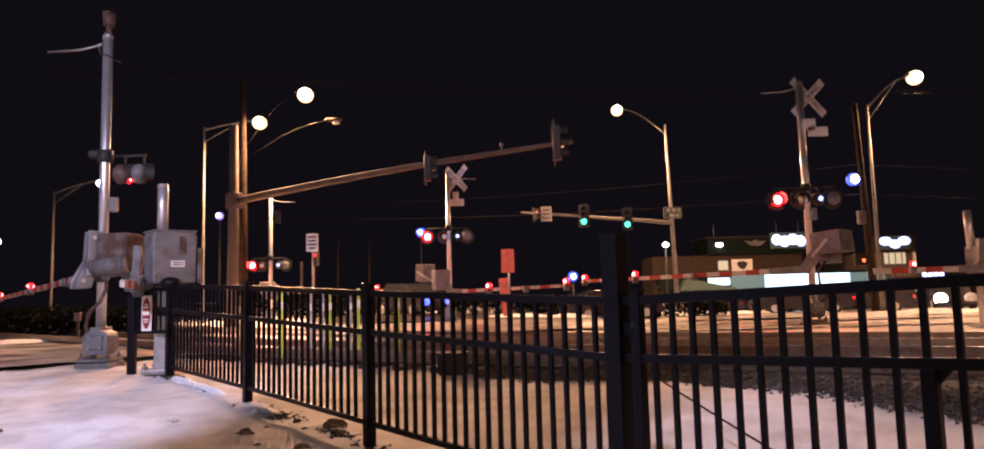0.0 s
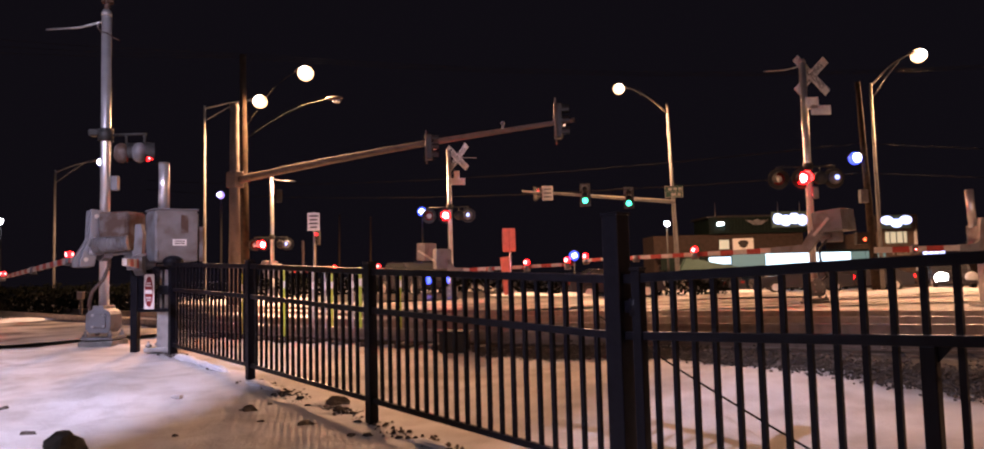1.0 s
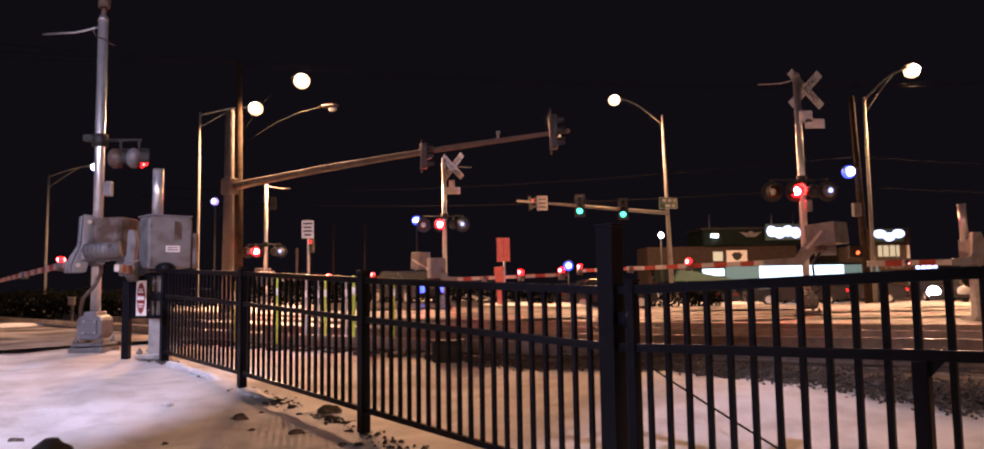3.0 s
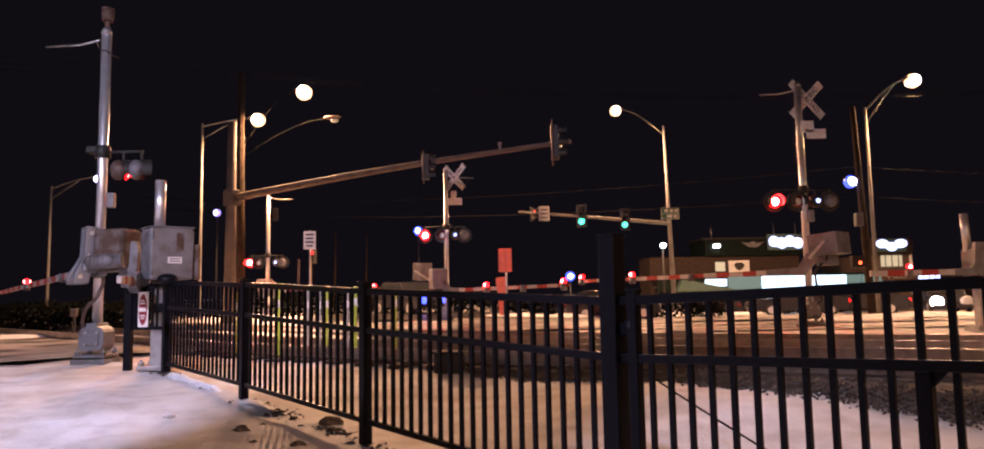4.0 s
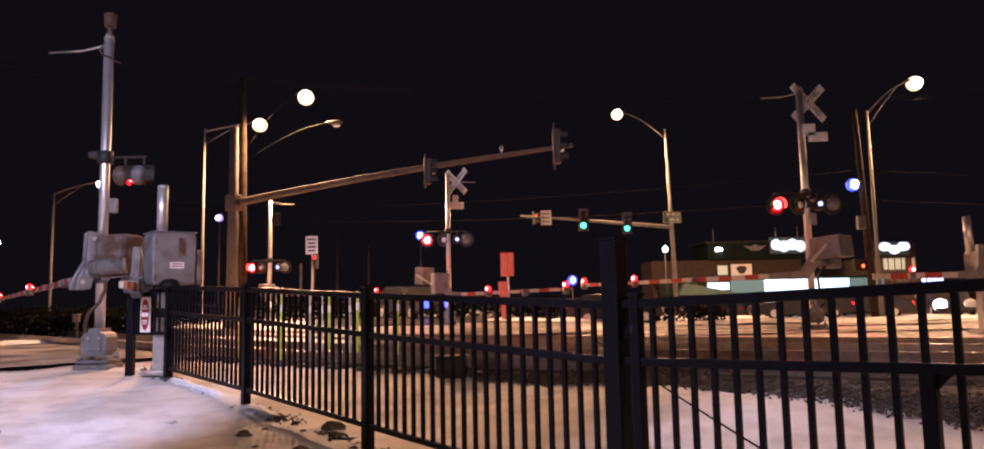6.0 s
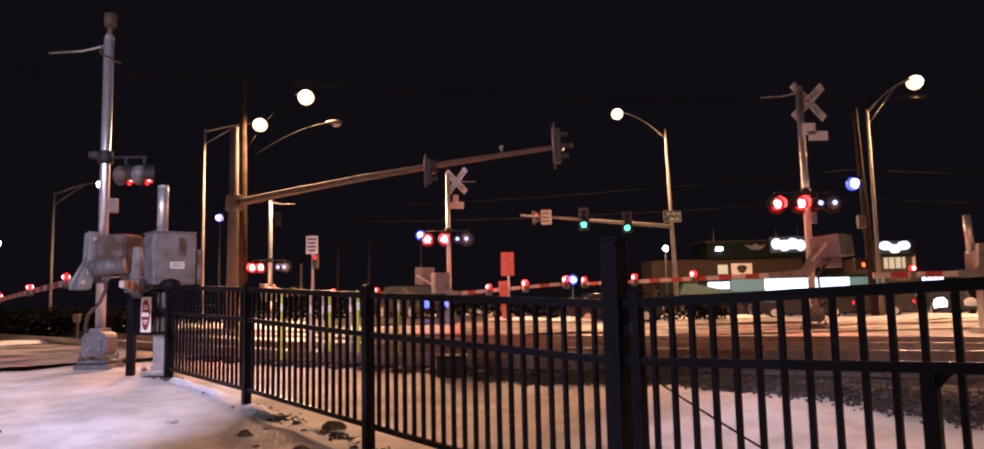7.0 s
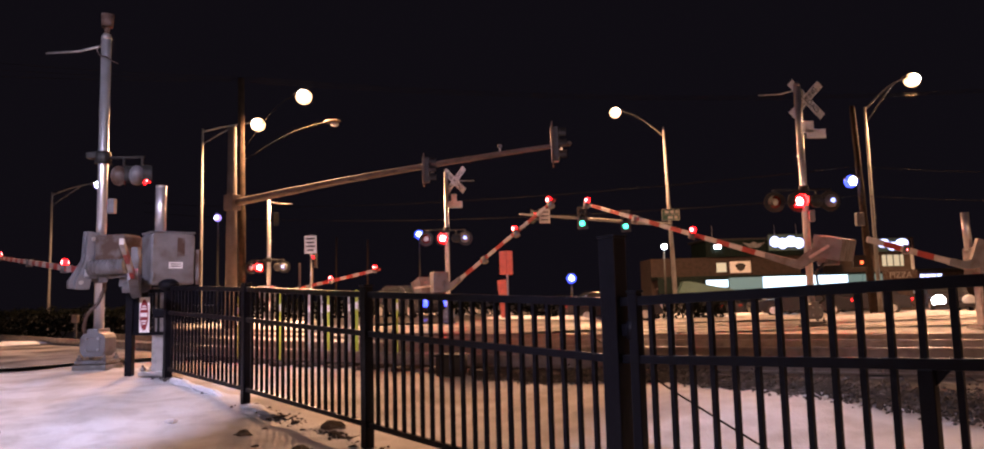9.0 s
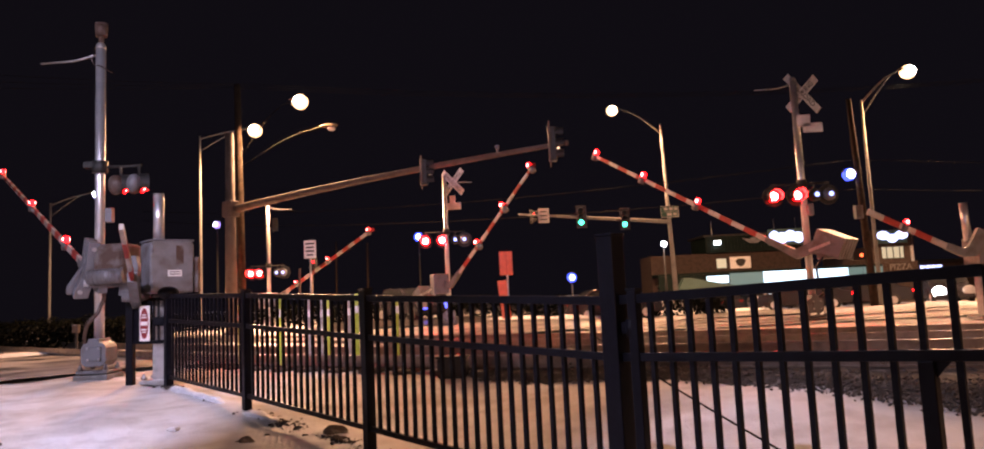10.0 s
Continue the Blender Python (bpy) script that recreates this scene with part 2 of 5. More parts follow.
def tube(bm, pts, r, seg=8, r1=None):
    """One continuous bent pipe through the points."""
    pts = [Vector(p) for p in pts]
    n = len(pts) - 1
    r1 = r if r1 is None else r1
    side, rings = None, []
    for i, p in enumerate(pts):
        d = (pts[min(n, i + 1)] - pts[max(0, i - 1)]).normalized()
        side = d.orthogonal().normalized() if side is None else (side - d * side.dot(d)).normalized()
        up = d.cross(side)
        k = r + (r1 - r) * i / n
        rings.append([bm.verts.new(p + (side * math.cos(a) + up * math.sin(a)) * k) for a in np.linspace(0, 2 * math.pi, seg + 1)[:-1]])
    for a, b in zip(rings, rings[1:]):
        for q in range(seg):
            bm.faces.new((a[q], a[(q + 1) % seg], b[(q + 1) % seg], b[q])).smooth = True
    bm.faces.new(rings[0][::-1])
    bm.faces.new(rings[-1])


def ball(bm, c, s, seg=14, turn=None):
    t = bmesh.new()
    bmesh.ops.create_uvsphere(t, u_segments=seg, v_segments=max(6, seg // 2), radius=1)
    bmesh.ops.scale(t, vec=s if isinstance(s, tuple) else (s, s, s), verts=t.verts)
    bmesh.ops.transform(t, matrix=Matrix.Translation(c) @ (turn.to_4x4() if turn else Matrix()), verts=t.verts)
    for f in t.faces:
        f.smooth = True
    merge(bm, t)


def prism(bm, outline, depth, turn=None, at=(0, 0, 0)):
    """A flat outline in x, z pulled out along y."""
    t = bmesh.new()
    f = t.faces.new([t.verts.new((x, 0, z)) for x, z in outline])
    got = bmesh.ops.extrude_face_region(t, geom=[f])
    bmesh.ops.translate(t, vec=(0, depth, 0), verts=[v for v in got["geom"] if isinstance(v, bmesh.types.BMVert)])
    bmesh.ops.recalc_face_normals(t, faces=t.faces)
    bmesh.ops.transform(t, matrix=Matrix.Translation(at) @ (turn.to_4x4() if turn else Matrix()), verts=t.verts)
    merge(bm, t)


def mesh(name, bm, material):
    me = bpy.data.meshes.new(name)
    bm.to_mesh(me)
    bm.free()
    me.materials.append(material)
    return me


def part(name, bm, material, parent, label="", m=None):
    ob = new(name, mesh(name, bm, material))
    ob.parent = parent
    if m is not None:
        ob.matrix_basis = m
    if label:
        tagged(ob, label)
    return ob


def made(fn, *args, **kw):
    bm = bmesh.new()
    fn(bm, *args, **kw)
    return bm


def thing(name, at, label, category, group="", kind=""):
    ob = new(name)
    ob.location = at
    ob.empty_display_size = 0.2
    return tagged(ob, label, category, group, kind)


def solo(name, bm, material, at, label, category, group="", kind=""):
    ob = new(name, mesh(name, bm, material))
    ob.location = at
    return tagged(ob, label, category, group, kind)


def Z(deg):
    return Matrix.Rotation(radians(deg), 3, "Z")


def lettering(text, size, material, parent, m, name="lettering"):
    cu = bpy.data.curves.new("letters", "FONT")
    cu.body, cu.size, cu.align_x, cu.align_y, cu.extrude = text, size, "CENTER", "CENTER", 0.003
    ob = bpy.data.objects.new("letters", cu)
    scene.collection.objects.link(ob)
    me = bpy.data.meshes.new_from_object(ob.evaluated_get(bpy.context.evaluated_depsgraph_get()))
    bpy.data.objects.remove(ob)
    me.materials.clear()
    me.materials.append(material)
    out = new(name, me)
    out.parent = parent
    out.matrix_basis = m
    return out


MOVES = []   # (object, rows) that motions() keys at the end


# ---------------------------------------------------------------- ground, road and railway
def ground():
    bm = bmesh.new()
    xs = [-400, -200, -100, -60, -40, -30, -24, -18, -14, -11] + [-9 + 0.14 * i for i in range(108)] + [6.3 + 0.45 * i for i in range(60)] + [36, 42, 50, 70, 100, 200, 400]
    ys = [-60, -30, -15, -8, -4, 0, 2, 3] + [4 + 0.14 * i for i in range(64)] + [13 + 0.5 * i for i in range(100)] + [66, 74, 80, 100, 150, 300, 600]
    prints = [(random.uniform(-9, -1), random.uniform(4.5, 11), random.uniform(0.09, 0.16), random.uniform(0.015, 0.035)) for k in range(70)]
    rows = []
    for y in ys:
        row = []
        for x in xs:
            near = 1.0 if -9 < x < 7 and 3 < y < 13 else 0.4
            z = gz(x, y) + near * (0.035 * noise.noise((x * 0.8, y * 0.8, 0)) + 0.024 * noise.noise((x * 2.1, y * 2.1, 5)) + 0.010 * noise.noise((x * 5.5, y * 5.5, 9)))
            if near == 1.0:
                for px, py, pr, pd in prints:
                    d = (x - px) ** 2 + (y - py) ** 2
                    if d < pr * pr * 6:
                        z += pd * (0.35 * math.exp(-((d ** 0.5 - pr * 1.3) / (pr * 0.4)) ** 2) - math.exp(-d / (pr * pr)))
            row.append(bm.verts.new((x, y, z)))
        rows.append(row)
    for a, b in zip(rows, rows[1:]):
        for i in range(len(xs) - 1):
            bm.faces.new((a[i], a[i + 1], b[i + 1], b[i])).smooth = True
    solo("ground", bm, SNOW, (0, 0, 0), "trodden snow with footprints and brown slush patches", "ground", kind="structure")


def strip(name, points, material, label, lift, wave=0.0):
    """A ribbon over the ground through rows of (left, right) points."""
    bm = bmesh.new()
    rows = []
    for (ax, ay), (bx, by) in points:
        row = []
        for k in range(9):
            x, y = ax + (bx - ax) * k / 8, ay + (by - ay) * k / 8
            x += wave * noise.noise((x, y, 2)) * (k in (0, 8))
            y += wave * noise.noise((x, y, 7)) * (k in (0, 8))
            row.append(bm.verts.new((x, y, gz(x, y) + lift + 0.02 * noise.noise((x * 0.7, y * 0.7, 9)))))
        rows.append(row)
    for a, b in zip(rows, rows[1:]):
        for k in range(8):
            bm.faces.new((a[k], a[k + 1], b[k + 1], b[k])).smooth = True
    bmesh.ops.recalc_face_normals(bm, faces=bm.faces)
    return solo(name, bm, material, (0, 0, 0), label, name, kind="structure")


ROAD_DIR, ROAD_SIDE = Vector((0.80, 0.60)), Vector((-0.60, 0.80))
ROAD_MID = Vector((-5.7, 17.3))
TRACKS = (Vector((2.5, 9.374)), Vector((4.1, 13.23)))
TRACK_Z = 0.20


def along_track(mid, s):
    """A place and heading on a track: straight along the fence side, bending through the road crossing."""
    head = radians(-24)
    if s >= 0:
        return mid + Vector((math.cos(head), math.sin(head))) * s, head
    r, bent = 30.0, min(-s, 9.4)
    turn = bent / r
    p = mid - Vector((math.sin(head) - math.sin(head - turn), math.cos(head - turn) - math.cos(head))) * r
    head -= turn
    return p + Vector((math.cos(head), math.sin(head))) * (s + bent), head


def beside_track(mid, s, w):
    p, head = along_track(mid, s)
    return p + Vector((-math.sin(head), math.cos(head))) * w


def near_edge(s):
    """Where the ballast of the near track ends: it spreads as it leaves the crossing."""
    return -1.55 - 0.48 * min(2.6, max(0.0, s)) + 1.0 * smooth(1.6, 3.6, -s)


def railway():
    # the far track lies deeper in snow than the near one
    for mid, far, sunk in zip(TRACKS, (1.4, 1.2), (0.0, 0.07)):
        bm = bmesh.new()
        rows = []
        for s in np.arange(-45, 40, 0.8):
            w0 = -1.5 if sunk else near_edge(s)
            row = []
            for k in range(11):
                w = w0 + (far - w0) * k / 10 + 0.35 * noise.noise((s * 0.9, k * 3.0, 4)) * (k in (0, 10))
                q = beside_track(mid, s, w)
                z = TRACK_Z + 0.05 - sunk * 0.5 + 0.02 * noise.noise((q.x * 0.9, q.y * 0.9, 9))
                if k in (0, 10):
                    z = gz(*q) - 0.02
                elif k == 1:
                    z = (z + gz(*q)) / 2 + 0.02
                row.append(bm.verts.new((q.x, q.y, z)))
            rows.append(row)
        for a, b in zip(rows, rows[1:]):
            for k in range(10):
                bm.faces.new((a[k], b[k], b[k + 1], a[k + 1])).smooth = True
        bmesh.ops.recalc_face_normals(bm, faces=bm.faces)
        solo("track_bed", bm, SNOWY_BED if sunk else BALLAST_BED, (0, 0, 0), "dark ballast bed with snow between stones", "track bed", kind="structure")
        for side in (-0.8, 0.8):
            bm = bmesh.new()
            for s in range(-45, 40):
                p, q = beside_track(mid, s, side), beside_track(mid, s + 1, side)
                c, turn = (p + q) / 2, math.degrees(math.atan2(q.y - p.y, q.x - p.x))
                for w, h, z in ((0.07, 0.04, 0.20), (0.02, 0.11, 0.125), (0.14, 0.02, 0.07)):
                    box(bm, (c.x, c.y, TRACK_Z + z - sunk), ((q - p).length, w, h), Z(turn))
            solo("rail", bm, RAIL, (0, 0, 0), "worn steel rail with a bright running edge", "rail", "rails", "structure")
        tie = mesh("tie", made(box, (0, 0, 0), (0.22, 2.5, 0.14), None, 0.01), TIE)
        for k in range(-14, 22):
            p, head = along_track(mid, k * 0.6)
            ob = tagged(new("tie", tie), "weathered wooden railway tie", "tie", "ties", "structure")
            ob.matrix_basis = pose(p.x, p.y, TRACK_Z - 0.01 - sunk, 0, 0, math.degrees(head))
    # loose stones heaped along the near edge
    bm = bmesh.new()
    for i in range(17000):
        s = random.uniform(-3.4, 8)
        w = near_edge(s) + abs(random.gauss(0.0, 0.34)) + random.gauss(0.02, 0.10)
        p = beside_track(TRACKS[0], s, w)
        r = random.uniform(0.010, 0.028)
        c = Vector((p.x, p.y, gz(*p) + 0.01 + 0.07 * random.random() * smooth(-0.1, 0.4, w - near_edge(s))))
        turn_stone = Matrix.Rotation(random.uniform(0, 6.28), 3, "Z") @ Matrix.Rotation(random.uniform(-0.7, 0.7), 3, "X")
        ring = [(math.cos(k * 1.2566) * random.uniform(0.7, 1.15), math.sin(k * 1.2566) * random.uniform(0.6, 1.0), random.uniform(-0.3, 0.2)) for k in range(5)]
        vs = [bm.verts.new(c + turn_stone @ (Vector(q) * r)) for q in ring + [(random.uniform(-0.3, 0.3), random.uniform(-0.3, 0.3), random.uniform(0.5, 0.9)), (0.1, 0, -0.6)]]
        for k in range(5):
            bm.faces.new((vs[k], vs[(k + 1) % 5], vs[5]))
            bm.faces.new((vs[(k + 1) % 5], vs[k], vs[6]))
    solo("ballast_stones", bm, BALLAST, (0, 0, 0), "loose dark track ballast stones in snow", "ballast", kind="stuff")


def roads():
    a = [(ROAD_MID + ROAD_DIR * s - ROAD_SIDE * 3.5, ROAD_MID + ROAD_DIR * s + ROAD_SIDE * 4.6) for s in np.arange(-40, 42, 1.0)]
    strip("road", a, ROAD, "wet asphalt road streaked with brown slush", 0.075, 0.8)
    b = [((x, 31.0), (x, 41.0)) for x in np.arange(7, 90, 1.5)]
    strip("road", b, ROAD, "wet cross street with packed snow", 0.06, 0.8)
    d = [((x, 27.0), (x, 37.0)) for x in np.arange(-8, 8, 1.5)]
    strip("road", d, LOT, "dark wet asphalt of the cross street", 0.085, 0.8)
    c = [((x, 41.0), (x, 58.0)) for x in np.arange(6, 90, 1.5)]
    strip("parking_lot", c, LOT, "dark wet asphalt lot before the shops", 0.075, 0.6)
    # ruts that tyres and the plough have left in the snow
    for x0, x1, y0, y1, w in ((2.0, 34.0, 17.2, 17.8, 0.35), (3.5, 34.0, 20.3, 21.6, 0.5), (1.0, 30.0, 24.0, 24.4, 0.7), (6.0, 36.0, 27.2, 28.4, 0.8), (-1.5, 9.0, 19.4, 18.6, 0.45), (-30.0, -9.0, 12.6, 15.2, 0.22), (-30.0, -8.0, 15.6, 17.2, 0.45)):
        r = [((x, y0 + (y1 - y0) * (x - x0) / (x1 - x0) - w), (x, y0 + (y1 - y0) * (x - x0) / (x1 - x0) + w)) for x in np.arange(x0, x1, 0.8)]
        strip("tyre_rut", r, SLUSH, "brown slushy rut pressed into the snow", 0.055, 0.5)
    # ploughed banks beside the road
    for name, s0, s1, off, h in (("bank", -34, -9, -4.4, 0.20), ("bank", -22, -3, 5.4, 0.28), ("bank", 12, 34, 7.6, 0.28), ("bank", 16, 30, -5.6, 0.25)):
        bm = bmesh.new()
        n = 60
        rows = []
        for i in range(n + 1):
            s = s0 + (s1 - s0) * i / n
            row = []
            for k in range(7):
                w = (k - 3) * 0.33
                p = ROAD_MID + ROAD_DIR * s + ROAD_SIDE * (off + w)
                z = h * max(0, 1 - (w / 1.0) ** 2) * (0.55 + 0.6 * noise.noise((s * 0.9, off, k * 0.2)) + 0.3) * math.sin(math.pi * i / n) ** 0.4
                row.append(bm.verts.new((p.x, p.y, gz(*p) + max(-0.02, z) + 0.015)))
            rows.append(row)
        for r0, r1 in zip(rows, rows[1:]):
            for k in range(6):
                bm.faces.new((r0[k], r0[k + 1], r1[k + 1], r1[k])).smooth = True
        bmesh.ops.recalc_face_normals(bm, faces=bm.faces)
        solo("snow_bank", bm, CLEAN_SNOW, (0, 0, 0), "low ploughed snow bank along the road edge", "snow bank", "snow banks")


ground()
railway()
roads()


# ---------------------------------------------------------------- the black picket fence
FENCE_START, FENCE_DIR = Vector((-4.47, 10.0)), Vector((0.67, -0.743)).normalized()
FENCE_TURN = math.degrees(math.atan2(FENCE_DIR.y, FENCE_DIR.x))
RAIL_S = (0.0, 2.56, 5.047, 7.735, 9.6, 11.4)
TOP_Z = (1.425, 1.343, 1.235, 1.139, 1.208, 1.275)
MID_Z = (1.085, 1.006, 0.902, 0.812, 0.874, 0.94)
LOW_Z = (0.325, 0.243, 0.14, 0.035, 0.10, 0.17)
PITCH = 0.1238


def on_fence(s):
    p = FENCE_START + FENCE_DIR * s
    return p.x, p.y


def rail_z(zs, s):
    return float(np.interp(s, RAIL_S, zs))


def fence():
    root = thing("fence", (0, 0, 0), "black powder-coated steel picket fence standing in snow", "fence")
    for s, w, top in ((0.0, 0.10, 1.475), (2.56, 0.085, 1.40), (5.047, 0.085, 1.305), (7.735, 0.115, 1.515), (7.885, 0.062, 1.19), (11.4, 0.115, 1.5)):
        x, y = on_fence(s)
        g = gz(x, y)
        bm = made(box, (0, 0, (top + g - 0.3) / 2), (w, w, top - g + 0.3), None, 0.006)
        box(bm, (0, 0, top + 0.008), (w + 0.012, w + 0.012, 0.016), None, 0.004)
        part("post", bm, BLACK, root, m=pose(x, y, 0, 0, 0, FENCE_TURN))
    for a, b in zip(RAIL_S[:-1], RAIL_S[1:]):
        for zs, h in ((TOP_Z, 0.052), (MID_Z, 0.048), (LOW_Z, 0.044)):
            p, q = Vector((*on_fence(a), rail_z(zs, a))), Vector((*on_fence(b), rail_z(zs, b)))
            bm = made(box, (0, 0, 0), ((q - p).length - 0.004, 0.04, h), None, 0.004)
            part("fence_rail", bm, BLACK, root, m=Matrix.Translation((p + q) / 2) @ (q - p).to_track_quat("X", "Z").to_matrix().to_4x4())
    # pickets between the posts
    meshes = {}
    for a, count in ((0.05, 19), (2.60, 18), (5.215, 20), (7.993, 27)):
        for i in range(count):
            s = a + PITCH * (i + (a < 5))
            x, y = on_fence(s)
            t, l = rail_z(TOP_Z, s) + 0.018, rail_z(LOW_Z, s) - 0.018
            h = round(t - l, 2)
            if h not in meshes:
                meshes[h] = mesh("picket", made(box, (0, 0, 0), (0.027, 0.027, h)), BLACK)
            ob = new("picket", meshes[h])
            ob.parent = root
            ob.matrix_basis = pose(x, y, (t + l) / 2, 0, 0, FENCE_TURN)
    # stub post with gusset brackets under the middle rail
    x, y = on_fence(9.36)
    z = rail_z(MID_Z, 9.36) - 0.02
    bm = made(box, (0, 0, (z - 0.25) / 2), (0.062, 0.062, z + 0.25), None, 0.005)
    prism(bm, [(0, 0), (0.06, 0), (0, -0.07)], 0.012, None, (0.031, -0.006, z))
    part("stub_post", bm, BLACK, root, m=pose(x, y, 0, 0, 0, FENCE_TURN))
    # round black cover over the first post
    x, y = on_fence(0.0)
    part("post_cover", made(ball, (0, 0, 0), (0.14, 0.14, 0.09), 18), BLACK, root, "round black cover", m=pose(x, y, 1.465))
    # hinge collars on the tall post
    x, y = on_fence(7.86)
    for z in (0.98, 0.10):
        bm = made(rod, (0, 0, -0.05), (0, 0, 0.05), 0.035, None, 14)
        box(bm, (-0.06, 0, 0), (0.12, 0.03, 0.07), None, 0.005)
        part("hinge", bm, BLACK, root, "bolted black hinge", m=pose(x, y, z, 0, 0, FENCE_TURN))


def side_panel():
    """The short panel with the entry sign beside the pedestrian gate."""
    root = thing("gate_panel", (-5.15, 10.32, gz(-5.15, 10.32)), "short black fence panel carrying an entry sign", "fence panel")
    g = gz(-5.15, 10.32)
    bm = made(box, (0, 0, 0.55), (0.10, 0.10, 1.40), None, 0.006)
    box(bm, (0, 0, 1.257), (0.115, 0.115, 0.014), None, 0.003)
    part("post", bm, BLACK, root)
    for z in (0.60, 1.19):
        part("panel_rail", made(box, (0.31, -0.115, z), (0.62, 0.04, 0.05), Z(-20), 0.004), BLACK, root)
    part("panel_sheet", made(box, (0.17, -0.062, 0.90), (0.26, 0.012, 0.56), Z(-20), 0.003), BLACK, root)
    for x in (0.40, 0.48):
        part("picket", made(box, (x, -0.37 * x, 0.90), (0.026, 0.026, 0.60)), BLACK, root)
    part("latch_box", made(box, (0.50, -0.20, 0.88), (0.16, 0.08, 0.13), None, 0.02), BLACK, root)
    sign = part("sign_plate", made(box, (0, 0, 0), (0.165, 0.006, 0.49), None, 0.002), WHITE, root,
                "white plate with a red oval and white bars", m=pose(0.28, -0.17, 0.86, 0, 0, -14))
    oval = [(0.066 * math.cos(a), 0.215 * math.sin(a)) for a in np.linspace(0, 2 * math.pi, 28)[:-1]]
    part("red_oval", made(prism, oval, 0.004, None, (0, -0.009, 0)), DARK_RED, sign)
    for z, w, h in ((0.0, 0.11, 0.055), (0.085, 0.08, 0.02), (-0.085, 0.08, 0.02), (0.12, 0.06, 0.016), (-0.12, 0.06, 0.016)):
        part("word_bar", made(box, (0, -0.012, z), (w, 0.004, h)), WHITE, sign)


# ---------------------------------------------------------------- crossing signals with gates
def flash_rows(lit_on, here, away):
    """Rows for a lamp insert that is forward while lit and drawn back while dark. lit_on: 0 or 1, the half-cycle that lights it."""
    rows, half = [(0.0, here if lit_on == 0 else away)], 0.5965
    for k in range(17):
        on = (k + 1) % 2 == lit_on
        step = math.floor((0.458 + half * k) * FPS) + (0 if on else 1)
        if step > 10 * FPS:
            break
        rows += [((step - 1) / FPS, away if on else here), (step / FPS, here if on else away)]
    if rows[-1][0] < 10.0:
        rows.append((10.0, rows[-1][1]))
    return rows


def two_tone(ob, core, material):
    """Adds a second piece in its own material to a part's mesh."""
    t = bmesh.new()
    t.from_mesh(ob.data)
    n = len(t.faces)
    merge(t, core)
    t.faces.ensure_lookup_table()
    for f in t.faces[n:]:
        f.material_index = 1
    t.to_mesh(ob.data)
    t.free()
    ob.data.materials.append(material)


def flasher(root, at, yaw, beat, size=0.165, disc=True, peep=False, dome=None):
    """Round red flashing head: black target disc, hood, lens and a lit insert. Faces its own -y, turned by yaw."""
    head = part("flasher", made(ball, (0, 0.10, 0), (size, 0.12, size), 20), dome or ALU, root, "round red flashing signal head with black hood",
                m=pose(*at, 0, 0, yaw))
    if disc:
        part("target_disc", made(rod, (0, 0.02, 0), (0, 0.035, 0), size * 1.6, None, 28), DULL_BLACK, head)
    bm = bmesh.new()
    n = 18
    ring = [(math.cos(a), math.sin(a)) for a in np.linspace(math.radians(-35), math.radians(215), n)]
    reach = -0.26 if disc else -0.12
    vs = [[bm.verts.new((r * c, y, r * q)) for c, q in ring] for r, y in ((size, 0.02), (size, reach), (size + 0.008, reach), (size + 0.008, 0.02))]
    for i in range(n - 1):
        for a, b in ((0, 1), (1, 2), (2, 3)):
            bm.faces.new((vs[a][i], vs[a][i + 1], vs[b][i + 1], vs[b][i]))
    part("hood", bm, DULL_BLACK, head)
    part("lens", made(rod, (0, 0.0, 0), (0, 0.018, 0), size * 0.98, size * 0.9, 24), LENS_OFF, head, "dark red lens")
    lit = part("lit_lens", made(rod, (0, -0.012, 0), (0, 0.012, 0), size * 0.85, size * 0.9, 24), LIT_RED, head, "glowing red lens")
    two_tone(lit, made(ball, (0, -0.012, 0), (size * 0.62, 0.03, size * 0.62), 14), LIT_CORE)
    MOVES.append((lit, flash_rows(beat, pose(0, -0.03, 0), pose(0, 0.085, 0))))
    if peep:
        pin = part("peep_light", made(ball, (0, 0, 0), (0.06, 0.04, 0.06), 12), PEEP, head, "small blue-white peep light")
        MOVES.append((pin, flash_rows(beat, pose(0, 0.215, 0), pose(0, 0.10, 0))))
    return head


